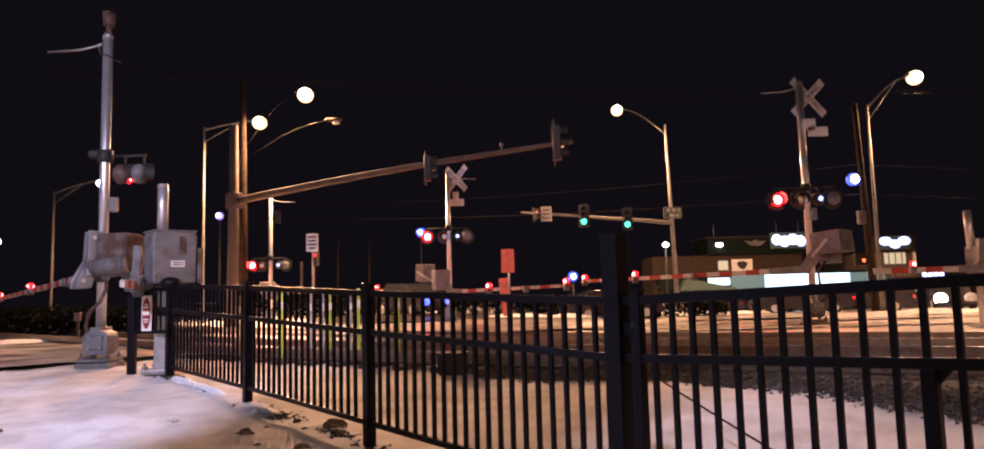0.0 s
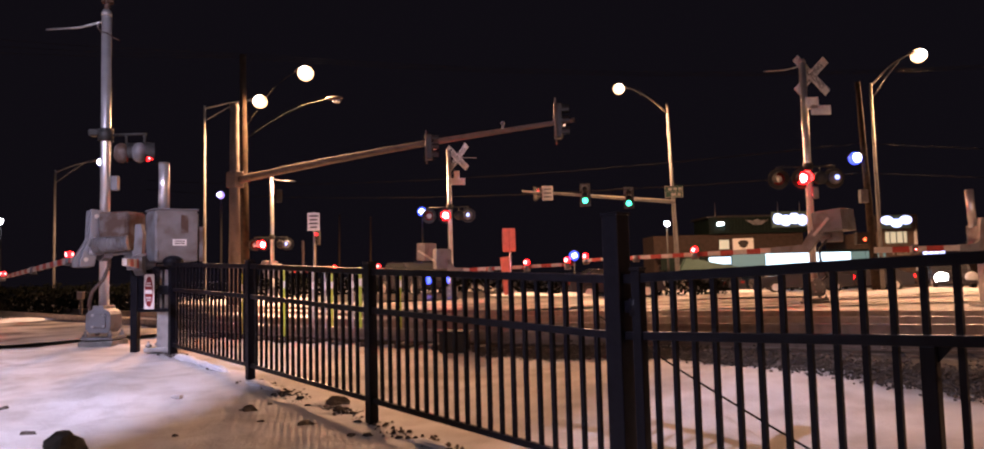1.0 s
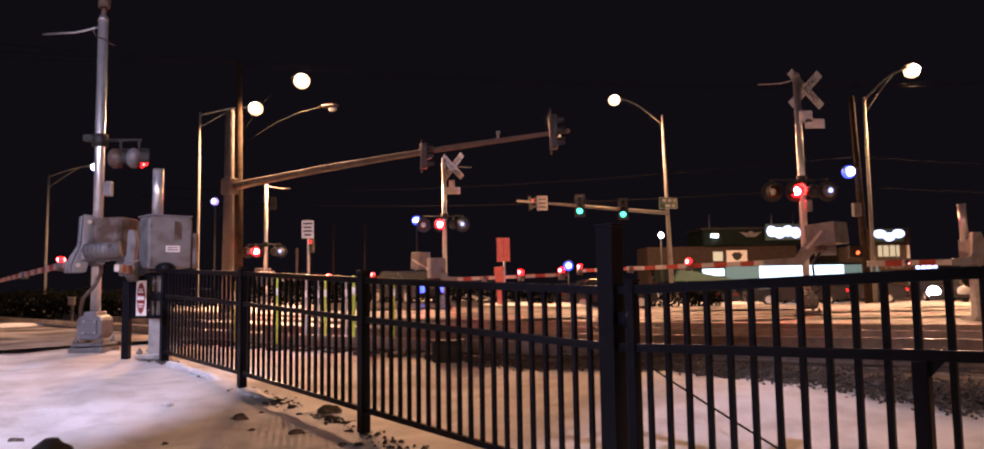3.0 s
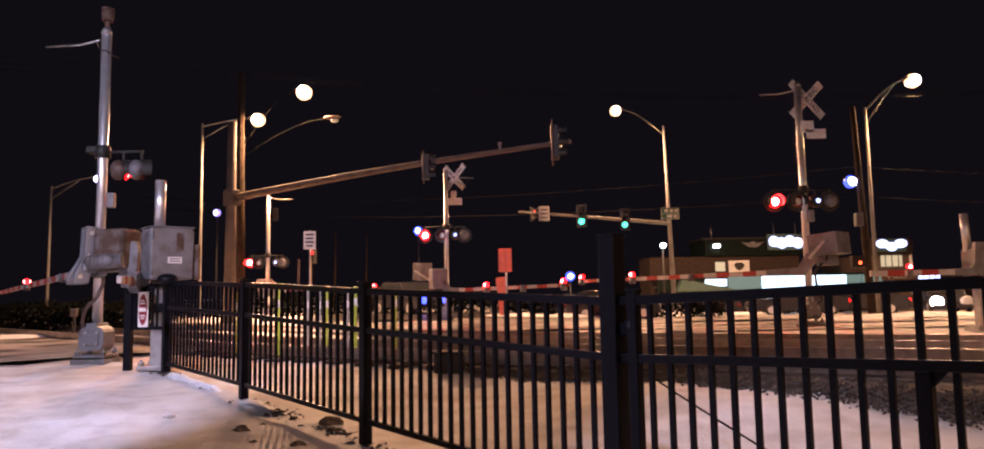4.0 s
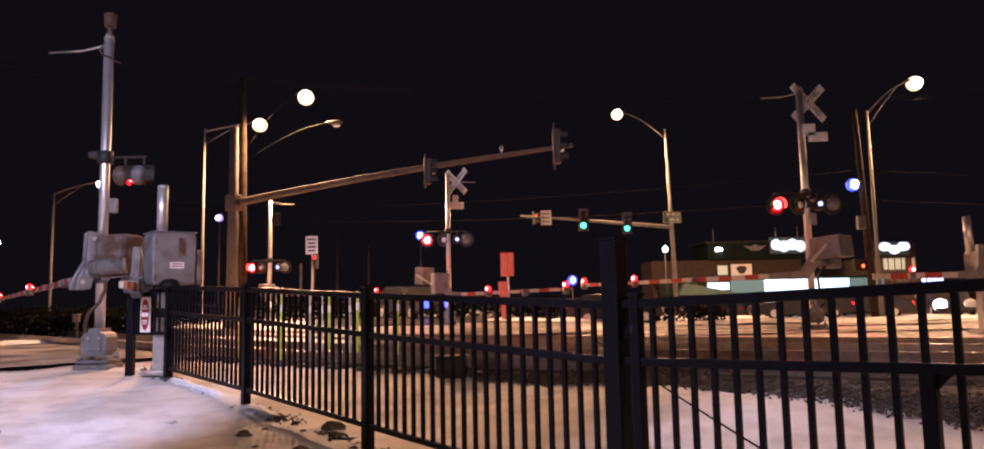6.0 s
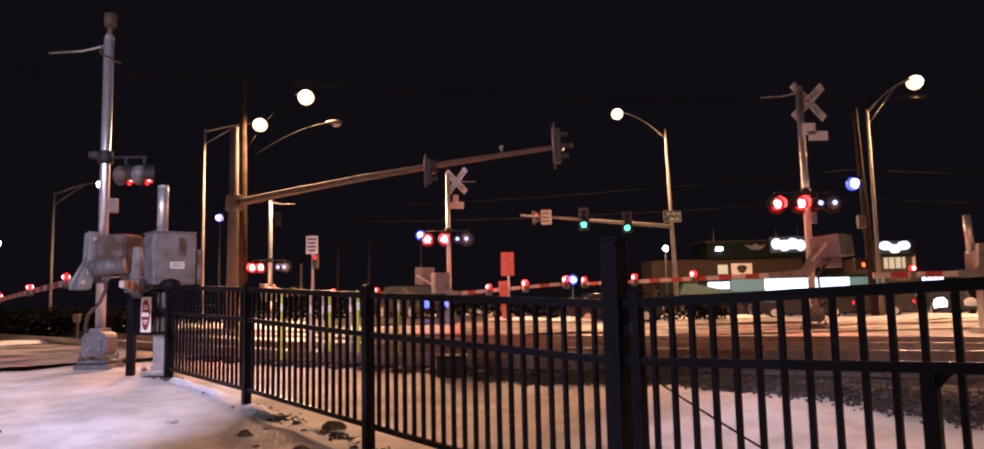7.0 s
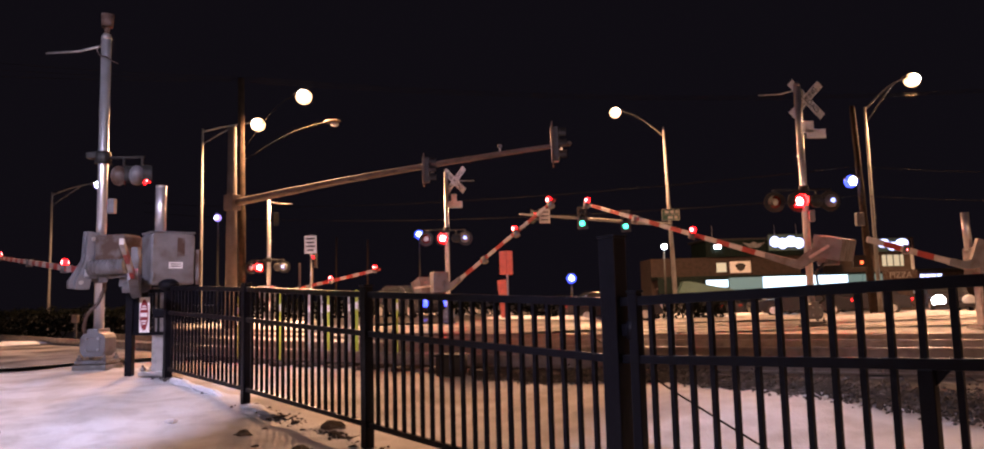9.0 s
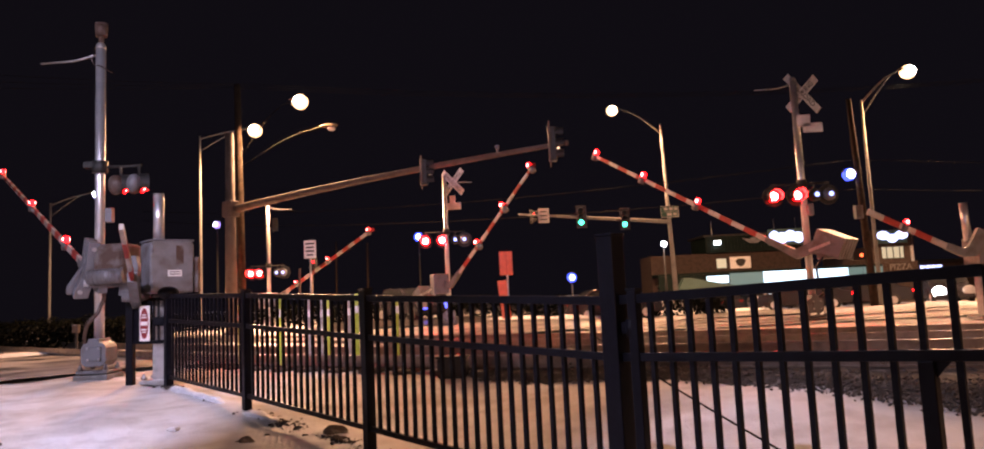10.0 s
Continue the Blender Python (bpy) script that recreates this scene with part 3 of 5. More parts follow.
def gate_arm(root, pivot, heading, length, rows, lamps, start=1.0, weight=None, tall=0.115, drop=0.0, bulb=0.088, shift=0):
    """Striped arm turning on its shaft, cranked down by drop. rows: seconds and degrees of lift; lamps: (distance, beat or None for steady)."""
    bm = made(prism, [(-0.18, -0.12), (0.12, -0.16), (0.42, -drop - 0.10), (start + 0.1, -drop - 0.07), (start + 0.1, -drop + 0.07), (0.55, -drop + 0.10),
                      (0.28, 0.10), (-0.18, 0.16)], 0.12, None, (0, -0.06, 0))
    rod(bm, (0, -0.18, 0), (0, 0.18, 0), 0.08)
    arm = part("gate_arm", bm, BOX, root, "red and white striped crossing gate arm")
    n = max(2, round((length - start) / 0.406))
    step = (length - start) / n
    for i in range(n):
        h0, h1 = tall - 0.035 * i / n, tall - 0.035 * (i + 1) / n
        a, b = start + i * step, start + (i + 1) * step
        t = bmesh.new()
        prism(t, [(a, -h0 / 2 - drop), (b, -h1 / 2 - drop), (b, h1 / 2 - drop), (a, h0 / 2 - drop)], 0.05, None, (0, -0.025, 0))
        part("stripe", t, ARM_RED if (i + shift) % 2 else ARM_WHITE, arm)
    if weight:
        cx, cz, wx, wy, wz = weight
        for side in (-1, 1):
            bm = made(box, (cx / 2, side * (wy / 2 + 0.03), cz / 2), (abs(cx) + 0.3, 0.02, 0.07), Matrix.Rotation(math.atan2(cz, -cx), 3, "Y"), 0.006)
            part("weight_bracket", bm, GALV, arm)
        for k in range(5):
            bm = made(box, (cx, (k - 2) * wy / 5, cz), (wx, wy / 5 - 0.012, wz), Matrix.Rotation(radians(4), 3, "Y"), 0.012)
            part("counterweight", bm, BOX, arm, "weathered grey counterweight plate")
    for d, beat in lamps:
        bm = made(rod, (0, 0, -0.03 - bulb * 2), (0, 0, 0.0), bulb * 1.12, bulb * 1.16, 16)
        rod(bm, (0, 0, -0.012), (0, 0, 0.004), bulb * 1.27, None, 16)
        housing = part("arm_lamp", bm, BOX, arm, "grey lamp can clipped to the arm", m=pose(d, 0, tall / 2 - drop))
        lit = part("lit_cap", made(ball, (0, 0, 0.0), bulb, 14), LIT_TAIL, housing, "glowing red lamp", m=pose(0, 0, bulb * 0.8))
        core = made(ball, (0, bulb * 0.40, 0), bulb * 0.72, 10)
        ball(core, (0, -bulb * 0.40, 0), bulb * 0.72, 10)
        two_tone(lit, core, LAMP_CORE)
        if beat is not None:
            MOVES.append((lit, flash_rows(beat, pose(0, 0, bulb * 0.8), pose(0, 0, -0.02 - bulb))))
    turned = [(t, pose(*pivot, 0, -e, heading)) for t, e in rows]
    arm.matrix_basis = turned[0][1]
    MOVES.append((arm, turned))
    return arm


def crossbuck(root, at, yaw, length=1.2, wide=0.23):
    sign = part("crossbuck", made(rod, (0, 0.02, 0), (0, 0.07, 0), 0.04), GALV, root, "white crossed boards with black letters", m=pose(*at, 0, 0, yaw))
    for k, (a, text) in enumerate(((44, "CROSSING"), (-44, "RAILROAD"))):
        bm = made(box, (0, 0, 0), (length, 0.008, wide), None, 0.003)
        blade = part("blade", bm, WHITE, sign, m=pose(0, -0.012 * k, 0) @ Matrix.Rotation(radians(-a), 4, "Y"))
        lettering(text, 0.20, INK, sign, pose(0, -0.012 * k - 0.009, 0) @ Matrix.Rotation(radians(-a), 4, "Y") @ pose(0, 0, 0, 90, 0, 0) @ Matrix.Diagonal((0.95, 1, 1, 1)))
    return sign


def signal_mast(base, height, label, bell=False, radius=0.075, rod_side=-1):
    g = gz(*base)
    root = thing("crossing_signal", (*base, g), label, "crossing signal", "crossing signals")
    bm = made(box, (0, 0, 0.02), (0.54, 0.54, 0.12), None, 0.02)
    part("foundation", bm, DARK_CONCRETE, root)
    bm = made(box, (0, 0, 0.12), (0.50, 0.46, 0.05), None, 0.01)
    for dx in (-0.2, 0.2):
        for dy in (-0.18, 0.18):
            rod(bm, (dx, dy, 0.1), (dx, dy, 0.24), 0.022, None, 8)
            rod(bm, (dx, dy, 0.15), (dx, dy, 0.19), 0.042, None, 6)
    part("base_plate", bm, BOX, root, "bolted weathered base plate")
    bm = made(prism, [(-0.14, 0.20), (0.14, 0.20), (0.20, 0.28), (0.20, 0.50), (0.16, 0.56), (0.09, 0.58), (0.09, 0.64), (-0.09, 0.64), (-0.09, 0.58), (-0.16, 0.56), (-0.20, 0.50), (-0.20, 0.28)],
              0.36, None, (0, -0.18, 0))
    bmesh.ops.bevel(bm, geom=bm.edges[:], offset=0.014, segments=2, affect="EDGES", profile=0.5)
    foot = part("junction_box", bm, BOX, root, "weathered grey cast junction box at the mast foot")
    part("cover", made(box, (0.02, -0.19, 0.40), (0.22, 0.03, 0.22), None, 0.008), BOX, foot, "bolted grey cover plate")
    part("side_hub", made(rod, (-0.19, -0.02, 0.42), (-0.25, -0.02, 0.42), 0.09, 0.07, 14), BOX, foot)
    for dx in (-0.07, 0.11):
        for dz in (0.31, 0.49):
            part("bolt", made(rod, (dx, -0.20, dz), (dx, -0.225, dz), 0.020, None, 6), GALV, foot)
    part("mast", made(rod, (0, 0, 0.5), (0, 0, height), radius, radius, 20), ALU, root, "bright aluminium mast tube")
    bm = made(rod, (0, 0, height - 0.04), (0, 0, height + 0.05), radius * 1.15, radius * 0.7, 16)
    part("mast_cap", bm, GALV, root)
    if bell:
        bm = made(rod, (0, 0, height + 0.04), (0.01, 0, height + 0.17), 0.04)
        rod(bm, (0.01, 0, height + 0.17), (0.01, 0, height + 0.36), 0.088, 0.098, 18)
        rod(bm, (0.01, 0, height + 0.36), (0.01, 0, height + 0.39), 0.105, 0.100, 18)
        part("bell", bm, RUST, root, "dark cylindrical crossing bell")
    pts = [(0, 0, height - 0.12), (rod_side * 0.18, 0, height - 0.17), (rod_side * 0.45, 0, height - 0.23), (rod_side * 1.0, 0, height - 0.25)]
    part("top_bracket", made(tube, pts, 0.022, 8, 0.014), GALV, root, "thin curved bracket rod")
    return root


def head_pairs(root, z, front, back, yaw_front=0, yaw_back=180, disc=True):
    """Cross arm with a pair of heads facing the near side and a pair facing the far side."""
    bm = made(rod, (front[0] - 0.03 if front else 0, 0, z + 0.30), (back[-1] + 0.03, 0, z + 0.30), 0.022, None, 10)
    rod(bm, (0, 0, z + 0.20), (0, 0, z + 0.40), 0.12, 0.12, 16)
    for x in (*front, *back):
        rod(bm, (x, 0, z + 0.31), (x, 0, z + 0.12), 0.02, None, 8)
    part("cross_arm", bm, DULL_BLACK, root)
    for i, x in enumerate(front):
        flasher(root, (x, -0.06, z), yaw_front, i % 2)
    # dome colour carries the light: black for shaded heads, rust brown for red-lit
    for i, x in enumerate(back):
        flasher(root, (x, 0.06, z), yaw_back, i % 2, disc=disc and bool(i), peep=disc, dome=(BOX if i else DULL_BLACK) if disc else (BOX if i else RUST))


RISE_R = [(0, -0.5), (6.8, -0.5), (7.0, -0.3), (7.2, 0.3), (7.5, 2.4), (7.8, 5.3), (8.0, 7.5), (8.3, 10.5), (8.6, 13.6), (9.0, 18.3), (9.5, 24.0), (10.0, 29.6)]
RISE_M = [(0, 0.8), (6.7, 0.9), (7.0, 2.3), (7.2, 3.2), (7.5, 5.8), (7.8, 9.9), (8.0, 12.4), (8.3, 16.7), (8.6, 21.0), (9.0, 26.0), (9.5, 33.0), (10.0, 39.1)]
RISE_L = [(0, -1.4), (8.2, -1.4), (8.5, -0.6), (9.0, 4.5), (9.5, 11.3), (10.0, 17.5)]
RISE_F = [(0, -0.5), (8.3, -0.5), (8.8, 2.6), (9.0, 5.4), (9.5, 11.0), (10.0, 17.2)]


def near_left_signal():
    g = gz(-6.33, 11.7)
    root = signal_mast((-6.345, 11.7), 5.47, "tall aluminium crossing signal mast with gate mechanism in snow", bell=True)
    head_pairs(root, 3.12, (), (0.34, 0.64), yaw_back=118, disc=False)
    loop = [(-0.07, -0.05, 5.33), (-0.10, -0.10, 5.22), (-0.04, -0.12, 5.12), (0.06, -0.10, 5.10), (0.16, -0.06, 5.02), (0.24, -0.05, 4.99)]
    part("wire_loop", made(tube, loop, 0.010, 6), RUST, root, "copper-brown wire loop")
    part("terminal_box", made(box, (-0.10, 0, 3.46), (0.30, 0.16, 0.11), None, 0.02), DULL_BLACK, root)
    part("small_box", made(box, (0.16, 0, 2.62), (0.12, 0.10, 0.24), None, 0.015), BOX, root)
    bm = made(box, (0.42, -0.25, 1.80), (0.50, 0.50, 0.62), Z(-6), 0.05)
    box(bm, (0.42, -0.51, 1.86), (0.38, 0.03, 0.36), Z(-6), 0.02)
    part("gate_mechanism", bm, RUST, root, "rust-streaked grey gate machine housing")
    cover = part("motor_cover", made(rod, (0.10, -0.50, 1.58), (0.64, -0.46, 1.62), 0.12, 0.12, 18), BOX, root, "ribbed rounded grey motor cover")
    for k in range(9):
        x, d = 0.13 + 0.060 * k, 0.0045 * k
        part("rib", made(rod, (x, -0.497 + d, 1.583 + d), (x + 0.022, -0.4955 + d, 1.5845 + d), 0.128, None, 18), BOX, cover)
    bm = made(prism, [(0.46, 1.30), (0.62, 1.30), (0.66, 1.75), (0.62, 1.92), (0.52, 1.92), (0.50, 1.7)], 0.10, None, (0, -0.3, 0))
    part("weight_arm", bm, BOX, root)
    part("shelf", made(box, (0.36, -0.25, 1.47), (0.66, 0.30, 0.05), None, 0.008), BOX, root)
    pts = [(0.20, -0.25, 1.46), (0.21, -0.26, 1.25), (0.12, -0.26, 1.05), (-0.08, -0.22, 0.86), (-0.14, -0.18, 0.66), (-0.13, -0.12, 0.50)]
    part("conduit", made(tube, pts, 0.030, 10), RUST, root, "dark flexible conduit")
    arm = gate_arm(root, (0.18, -0.3, 1.71 - g), 131.0, 11.8, RISE_L, ((2.77, 1), (6.65, 0), (11.6, None)), start=1.3, weight=None, bulb=0.062)
    # the cranked lever and its weights turn with the arm
    for x0, reach in ((0.10, 0.0), (0.34, 0.05)):
        bm = made(prism, [(0.03, 0.64), (0.21, 0.66), (0.23, 0.20), (0.36 + reach, -0.14), (0.36 + reach, -0.25), (0.16, -0.25), (0.08, 0.13)], 0.10, Z(90), (x0, 0, 0))
        bmesh.ops.bevel(bm, geom=bm.edges[:], offset=0.015, segments=2, affect="EDGES", profile=0.5)
        crank = part("crank_lever", bm, BOX, arm, "cranked grey lever plate")
        for y, z in ((0.13, 0.54), (0.16, 0.18), (0.28, -0.14)):
            part("bolt", made(rod, (x0 - 0.13, y, z), (x0 + 0.03, y, z), 0.035, None, 6), GALV, crank)
    part("weight_block", made(box, (0.16, 0.16, 0.14), (0.34, 0.12, 0.30), None, 0.03), BOX, arm, "grey counterweight block")
    part("pivot_shaft", made(rod, (0, 0.0, 0), (0, 0.24, 0), 0.06, None, 14), GALV, arm)


def near_walk_gate():
    """Pedestrian gate: box on a pedestal with a stub mast and a short arm."""
    base = (-4.66, 10.3)
    g = gz(*base)
    root = thing("pedestrian_gate", (*base, g), "grey pedestrian gate machine on a pedestal beside the fence", "pedestrian gate", "pedestrian gates")
    part("pedestal", made(box, (-0.05, 0, 0.62), (0.17, 0.17, 1.25), None, 0.01), GALV, root)
    bm = made(box, (-0.06, 0, 0.05), (0.42, 0.40, 0.06), None, 0.01)
    for dx in (-0.22, 0.10):
        for dy in (-0.15, 0.15):
            rod(bm, (dx, dy, 0.05), (dx, dy, 0.17), 0.022, None, 8)
            rod(bm, (dx, dy, 0.09), (dx, dy, 0.13), 0.045, None, 6)
    part("base_plate", bm, GALV, root, "bolted galvanised base plate")
    z0, z1 = 1.47 - g, 2.20 - g
    turned = pose(0.05, -0.02, 0, 0, 0, 41)
    bm = bmesh.new()
    prism(bm, [(-0.29, z0), (0.29, z0), (0.30, z1 - 0.05), (0.26, z1), (-0.26, z1), (-0.30, z1 - 0.05)], 0.46, None, (0, -0.23, 0))
    bmesh.ops.bevel(bm, geom=bm.edges[:], offset=0.03, segments=3, affect="EDGES", profile=0.5)
    part("housing", bm, BOX, root, "large weathered grey steel housing", m=turned)
    part("lid", made(box, (0, 0, z1 + 0.004), (0.60, 0.49, 0.022), None, 0.010), BOX, root, m=turned)
    part("label_plate", made(box, (0.03, -0.236, z0 + 0.27), (0.19, 0.008, 0.09), None, 0.002), WHITE, root, "small pale label plate", m=turned)
    for dz in (0.018, -0.014):
        part("word_bar", made(box, (0.03, -0.243, z0 + 0.27 + dz), (0.14, 0.004, 0.012)), INK, root, m=turned)
    part("rust_patch", made(box, (0.10, -0.234, z1 - 0.20), (0.10, 0.008, 0.26), None, 0.003), RUST, root, "rusty latch plate", m=turned)
    for z in (z0 + 0.12, z1 - 0.12):
        part("hinge", made(rod, (-0.27, -0.25, z - 0.05), (-0.27, -0.25, z + 0.05), 0.016, None, 10), BOX, root, m=turned)
    part("stub_mast", made(rod, (-0.10, 0.05, z1), (-0.10, 0.05, 2.90 - g), 0.073, None, 24), ALU, root, "short bright aluminium mast stub")
    part("mast_cap", made(rod, (-0.10, 0.05, 2.885 - g), (-0.10, 0.05, 2.91 - g), 0.078, 0.07, 24), GALV, root)
    part("side_lever", made(prism, [(-0.48, z0 - 0.05), (-0.36, z0 - 0.05), (-0.33, z0 + 0.40), (-0.36, z0 + 0.55), (-0.44, z0 + 0.55), (-0.45, z0 + 0.3)], 0.10, None, (0, -0.1, 0)), BOX, root)
    part("side_lever", made(prism, [(0.40, z0), (0.46, z0), (0.46, z0 + 0.5), (0.40, z0 + 0.5)], 0.08, None, (0, 0.05, 0)), RUST, root)
    rows = [(t, e * 0.80) for t, e in RISE_R]
    gate_arm(root, (-0.34, -0.12, 1.45 - g), -69, 1.95, rows, (), start=0.5, weight=None, shift=1)


def far_right_signal():
    base = (8.025, 18.3)
    g = gz(*base)
    root = signal_mast(base, 6.23, "aluminium crossing signal mast with crossbuck and flashing heads", radius=0.085)
    z = 3.42 - g
    head_pairs(root, z - 0.04, (-0.78, -0.18), (0.30, 0.66))
    part("terminal_box", made(box, (0.10, -0.1, z - 0.42), (0.16, 0.14, 0.30), None, 0.02), BOX, root)
    crossbuck(root, (0.29, 0.16, 6.08 - g), 14, 1.28, 0.22)
    part("track_plate", made(box, (0.14, -0.12, 5.30 - g), (0.34, 0.02, 0.30), None, 0.004), WHITE, root, "white number plate")
    part("track_plate", made(box, (0.36, -0.12, 5.11 - g), (0.50, 0.02, 0.24), None, 0.004), WHITE, root, "white number plate")
    bm = made(box, (0.34, -0.35, 1.98 - g), (0.52, 0.5, 0.50), Z(-25), 0.04)
    part("gate_mechanism", bm, BOX, root, "grey gate machine housing")
    pts = [(0.16, -0.5, 1.80 - g), (-0.10, -0.6, 1.55 - g), (-0.02, -0.5, 1.12 - g), (0.2, -0.3, 0.9 - g), (0.1, -0.1, 0.55)]
    part("conduit", made(tube, pts, 0.03, 10), DULL_BLACK, root)
    gate_arm(root, (0.08, -0.50, 1.96 - g), 129.5, 8.15, RISE_R, ((3.76, 1), (5.90, 0), (8.02, None)), start=1.3, weight=(-0.26, 0.27, 0.72, 0.72, 0.52), tall=0.135, drop=0.36)


def far_middle_signal():
    base = (-1.565, 25.5)
    g = gz(*base)
    root = signal_mast(base, 5.35, "crossing signal mast with crossbuck beyond the tracks", rod_side=1)
    z = 3.30 - g
    head_pairs(root, z - 0.04, (-0.74, -0.15), (0.32, 0.64))
    crossbuck(root, (0.32, -0.14, 5.29 - g), -35, 1.2, 0.22)
    part("track_plate", made(box, (0.32, -0.12, 4.45 - g), (0.50, 0.02, 0.24), None, 0.004), WHITE, root, "white number plate")
    part("track_plate", made(box, (0.28, -0.12, 4.70 - g), (0.20, 0.02, 0.26), None, 0.004), WHITE, root, "white number plate")
    part("gate_mechanism", made(box, (-0.28, -0.35, 1.72 - g), (0.56, 0.5, 0.70), Z(20), 0.04), BOX, root, "grey gate machine housing")
    gate_arm(root, (-0.24, -0.30, 1.60 - g), -47.9, 6.0, RISE_M, ((2.44, 0), (4.13, 1), (5.80, None)), start=1.0, weight=(-0.98, 0.42, 0.5, 0.5, 0.62), tall=0.12, drop=0.30)


def far_left_signal():
    base = (-9.27, 30.0)
    g = gz(*base)
    root = signal_mast(base, 5.3, "distant crossing signal mast with flashing heads", rod_side=1)
    z = 2.62 - g
    head_pairs(root, z, (-0.72, -0.36), (0.36, 0.62))
    bm = made(prism, [(-0.12, 0), (0.12, 0), (0.12, 0.55), (-0.12, 0.55)], 0.02, None, (0.32, -0.1, 4.35 - g))
    part("frame_plate", bm, DULL_BLACK, root)
    part("gate_mechanism", made(box, (0.1, -0.3, 1.5 - g), (0.6, 0.5, 0.6), None, 0.04), BOX, root, "grey gate machine housing")
    gate_arm(root, (0.3, -0.3, 1.48 - g), -45.9, 7.5, RISE_F, ((1.9, 0), (4.4, 1), (7.2, None)), start=1.0, weight=(-0.7, 0.2, 0.5, 0.5, 0.5), tall=0.13, bulb=0.06)


def right_walk_gate():
    base = (10.42, 15.6)
    g = gz(*base)
    root = thing("pedestrian_gate", (*base, g), "grey pedestrian gate machine beyond the tracks", "pedestrian gate", "pedestrian gates")
    part("pedestal", made(box, (0.10, 0, 0.6), (0.20, 0.20, 1.2), None, 0.01), GALV, root)
    part("base_plate", made(box, (0.10, 0, 0.06), (0.5, 0.5, 0.08), None, 0.01), CONCRETE, root)
    z0 = 1.35 - g
    part("housing", made(box, (0.28, 0, z0 + 0.30), (0.72, 0.55, 0.62), None, 0.03), BOX, root, "weathered grey steel housing")
    part("stub_mast", made(rod, (-0.03, 0.1, z0 + 0.55), (-0.06, 0.1, 2.74 - g), 0.082, None, 20), ALU, root, "short bright aluminium mast stub")
    bm = made(prism, [(-0.16, 0.62), (0.02, 0.62), (0.06, 0.52), (0.04, 0.05), (-0.22, -0.08), (-0.62, -0.08), (-0.62, 0.06), (-0.28, 0.08), (-0.20, 0.16)], 0.10, None, (0, -0.05, -0.5))
    lever = part("gate_arm", bm, BOX, root, "grey cranked lever with a short striped arm")
    for i in range(5):
        a = -0.6 - 0.36 * i
        part("stripe", made(box, (a - 0.18, 0, -0.51), (0.36, 0.05, 0.12), None, 0.004), ARM_RED if i % 2 else ARM_WHITE, lever)
    housing = part("arm_lamp", made(rod, (0, 0, -0.17), (0, 0, 0.02), 0.066, 0.068, 16), BOX, lever, "grey lamp can clipped to the arm", m=pose(-1.56, 0, -0.43))
    lit = part("lit_cap", made(ball, (0, 0, 0), 0.06, 14), LIT_TAIL, housing, "glowing red lamp", m=pose(0, 0, 0.05))
    two_tone(lit, made(ball, (0, -0.025, 0), 0.044, 10), LAMP_CORE)
    MOVES.append((lit, flash_rows(0, pose(0, 0, 0.05), pose(0, 0, -0.09))))
    rows = [(t, pose(-0.02, -0.34, z0 + 0.62, 0, (e + 0.5) * 0.9, 0)) for t, e in RISE_R]
    MOVES.append((lever, rows))


fence()
side_panel()
near_left_signal()
near_walk_gate()
far_right_signal()
far_middle_signal()
far_left_signal()
right_walk_gate()


# ---------------------------------------------------------------- poles, lamps and overhead arms
def cobra_head(parent, tip, turn, lit=True, bowl=None, mat=None):
    bm = made(ball, (0, 0, 0.03), (0.38, 0.17, 0.09), 18)
    head = part("lamp_head", bm, POLE_PAINT, parent, "flat oval street lamp head", m=pose(*tip, 0, 0, turn))
    part("bowl", made(ball, (0.10, 0, -0.10), (bowl or (0.34 if lit else 0.18), bowl or (0.34 if lit else 0.15), (0.32 if lit else 0.10) if bowl is None else bowl), 18), mat or (LIT_HPS if lit else CLEAR_LENS), head,
         "glowing lamp bowl" if lit else "unlit lamp bowl")
    if lit:
        r = bowl or 0.34
        for side in (-1, 1):
            part("hot_core", made(ball, (0.10, side * r * 0.45, -0.10), r * 0.74, 14), LIT_WHITE if bowl else HOT_HPS, head)


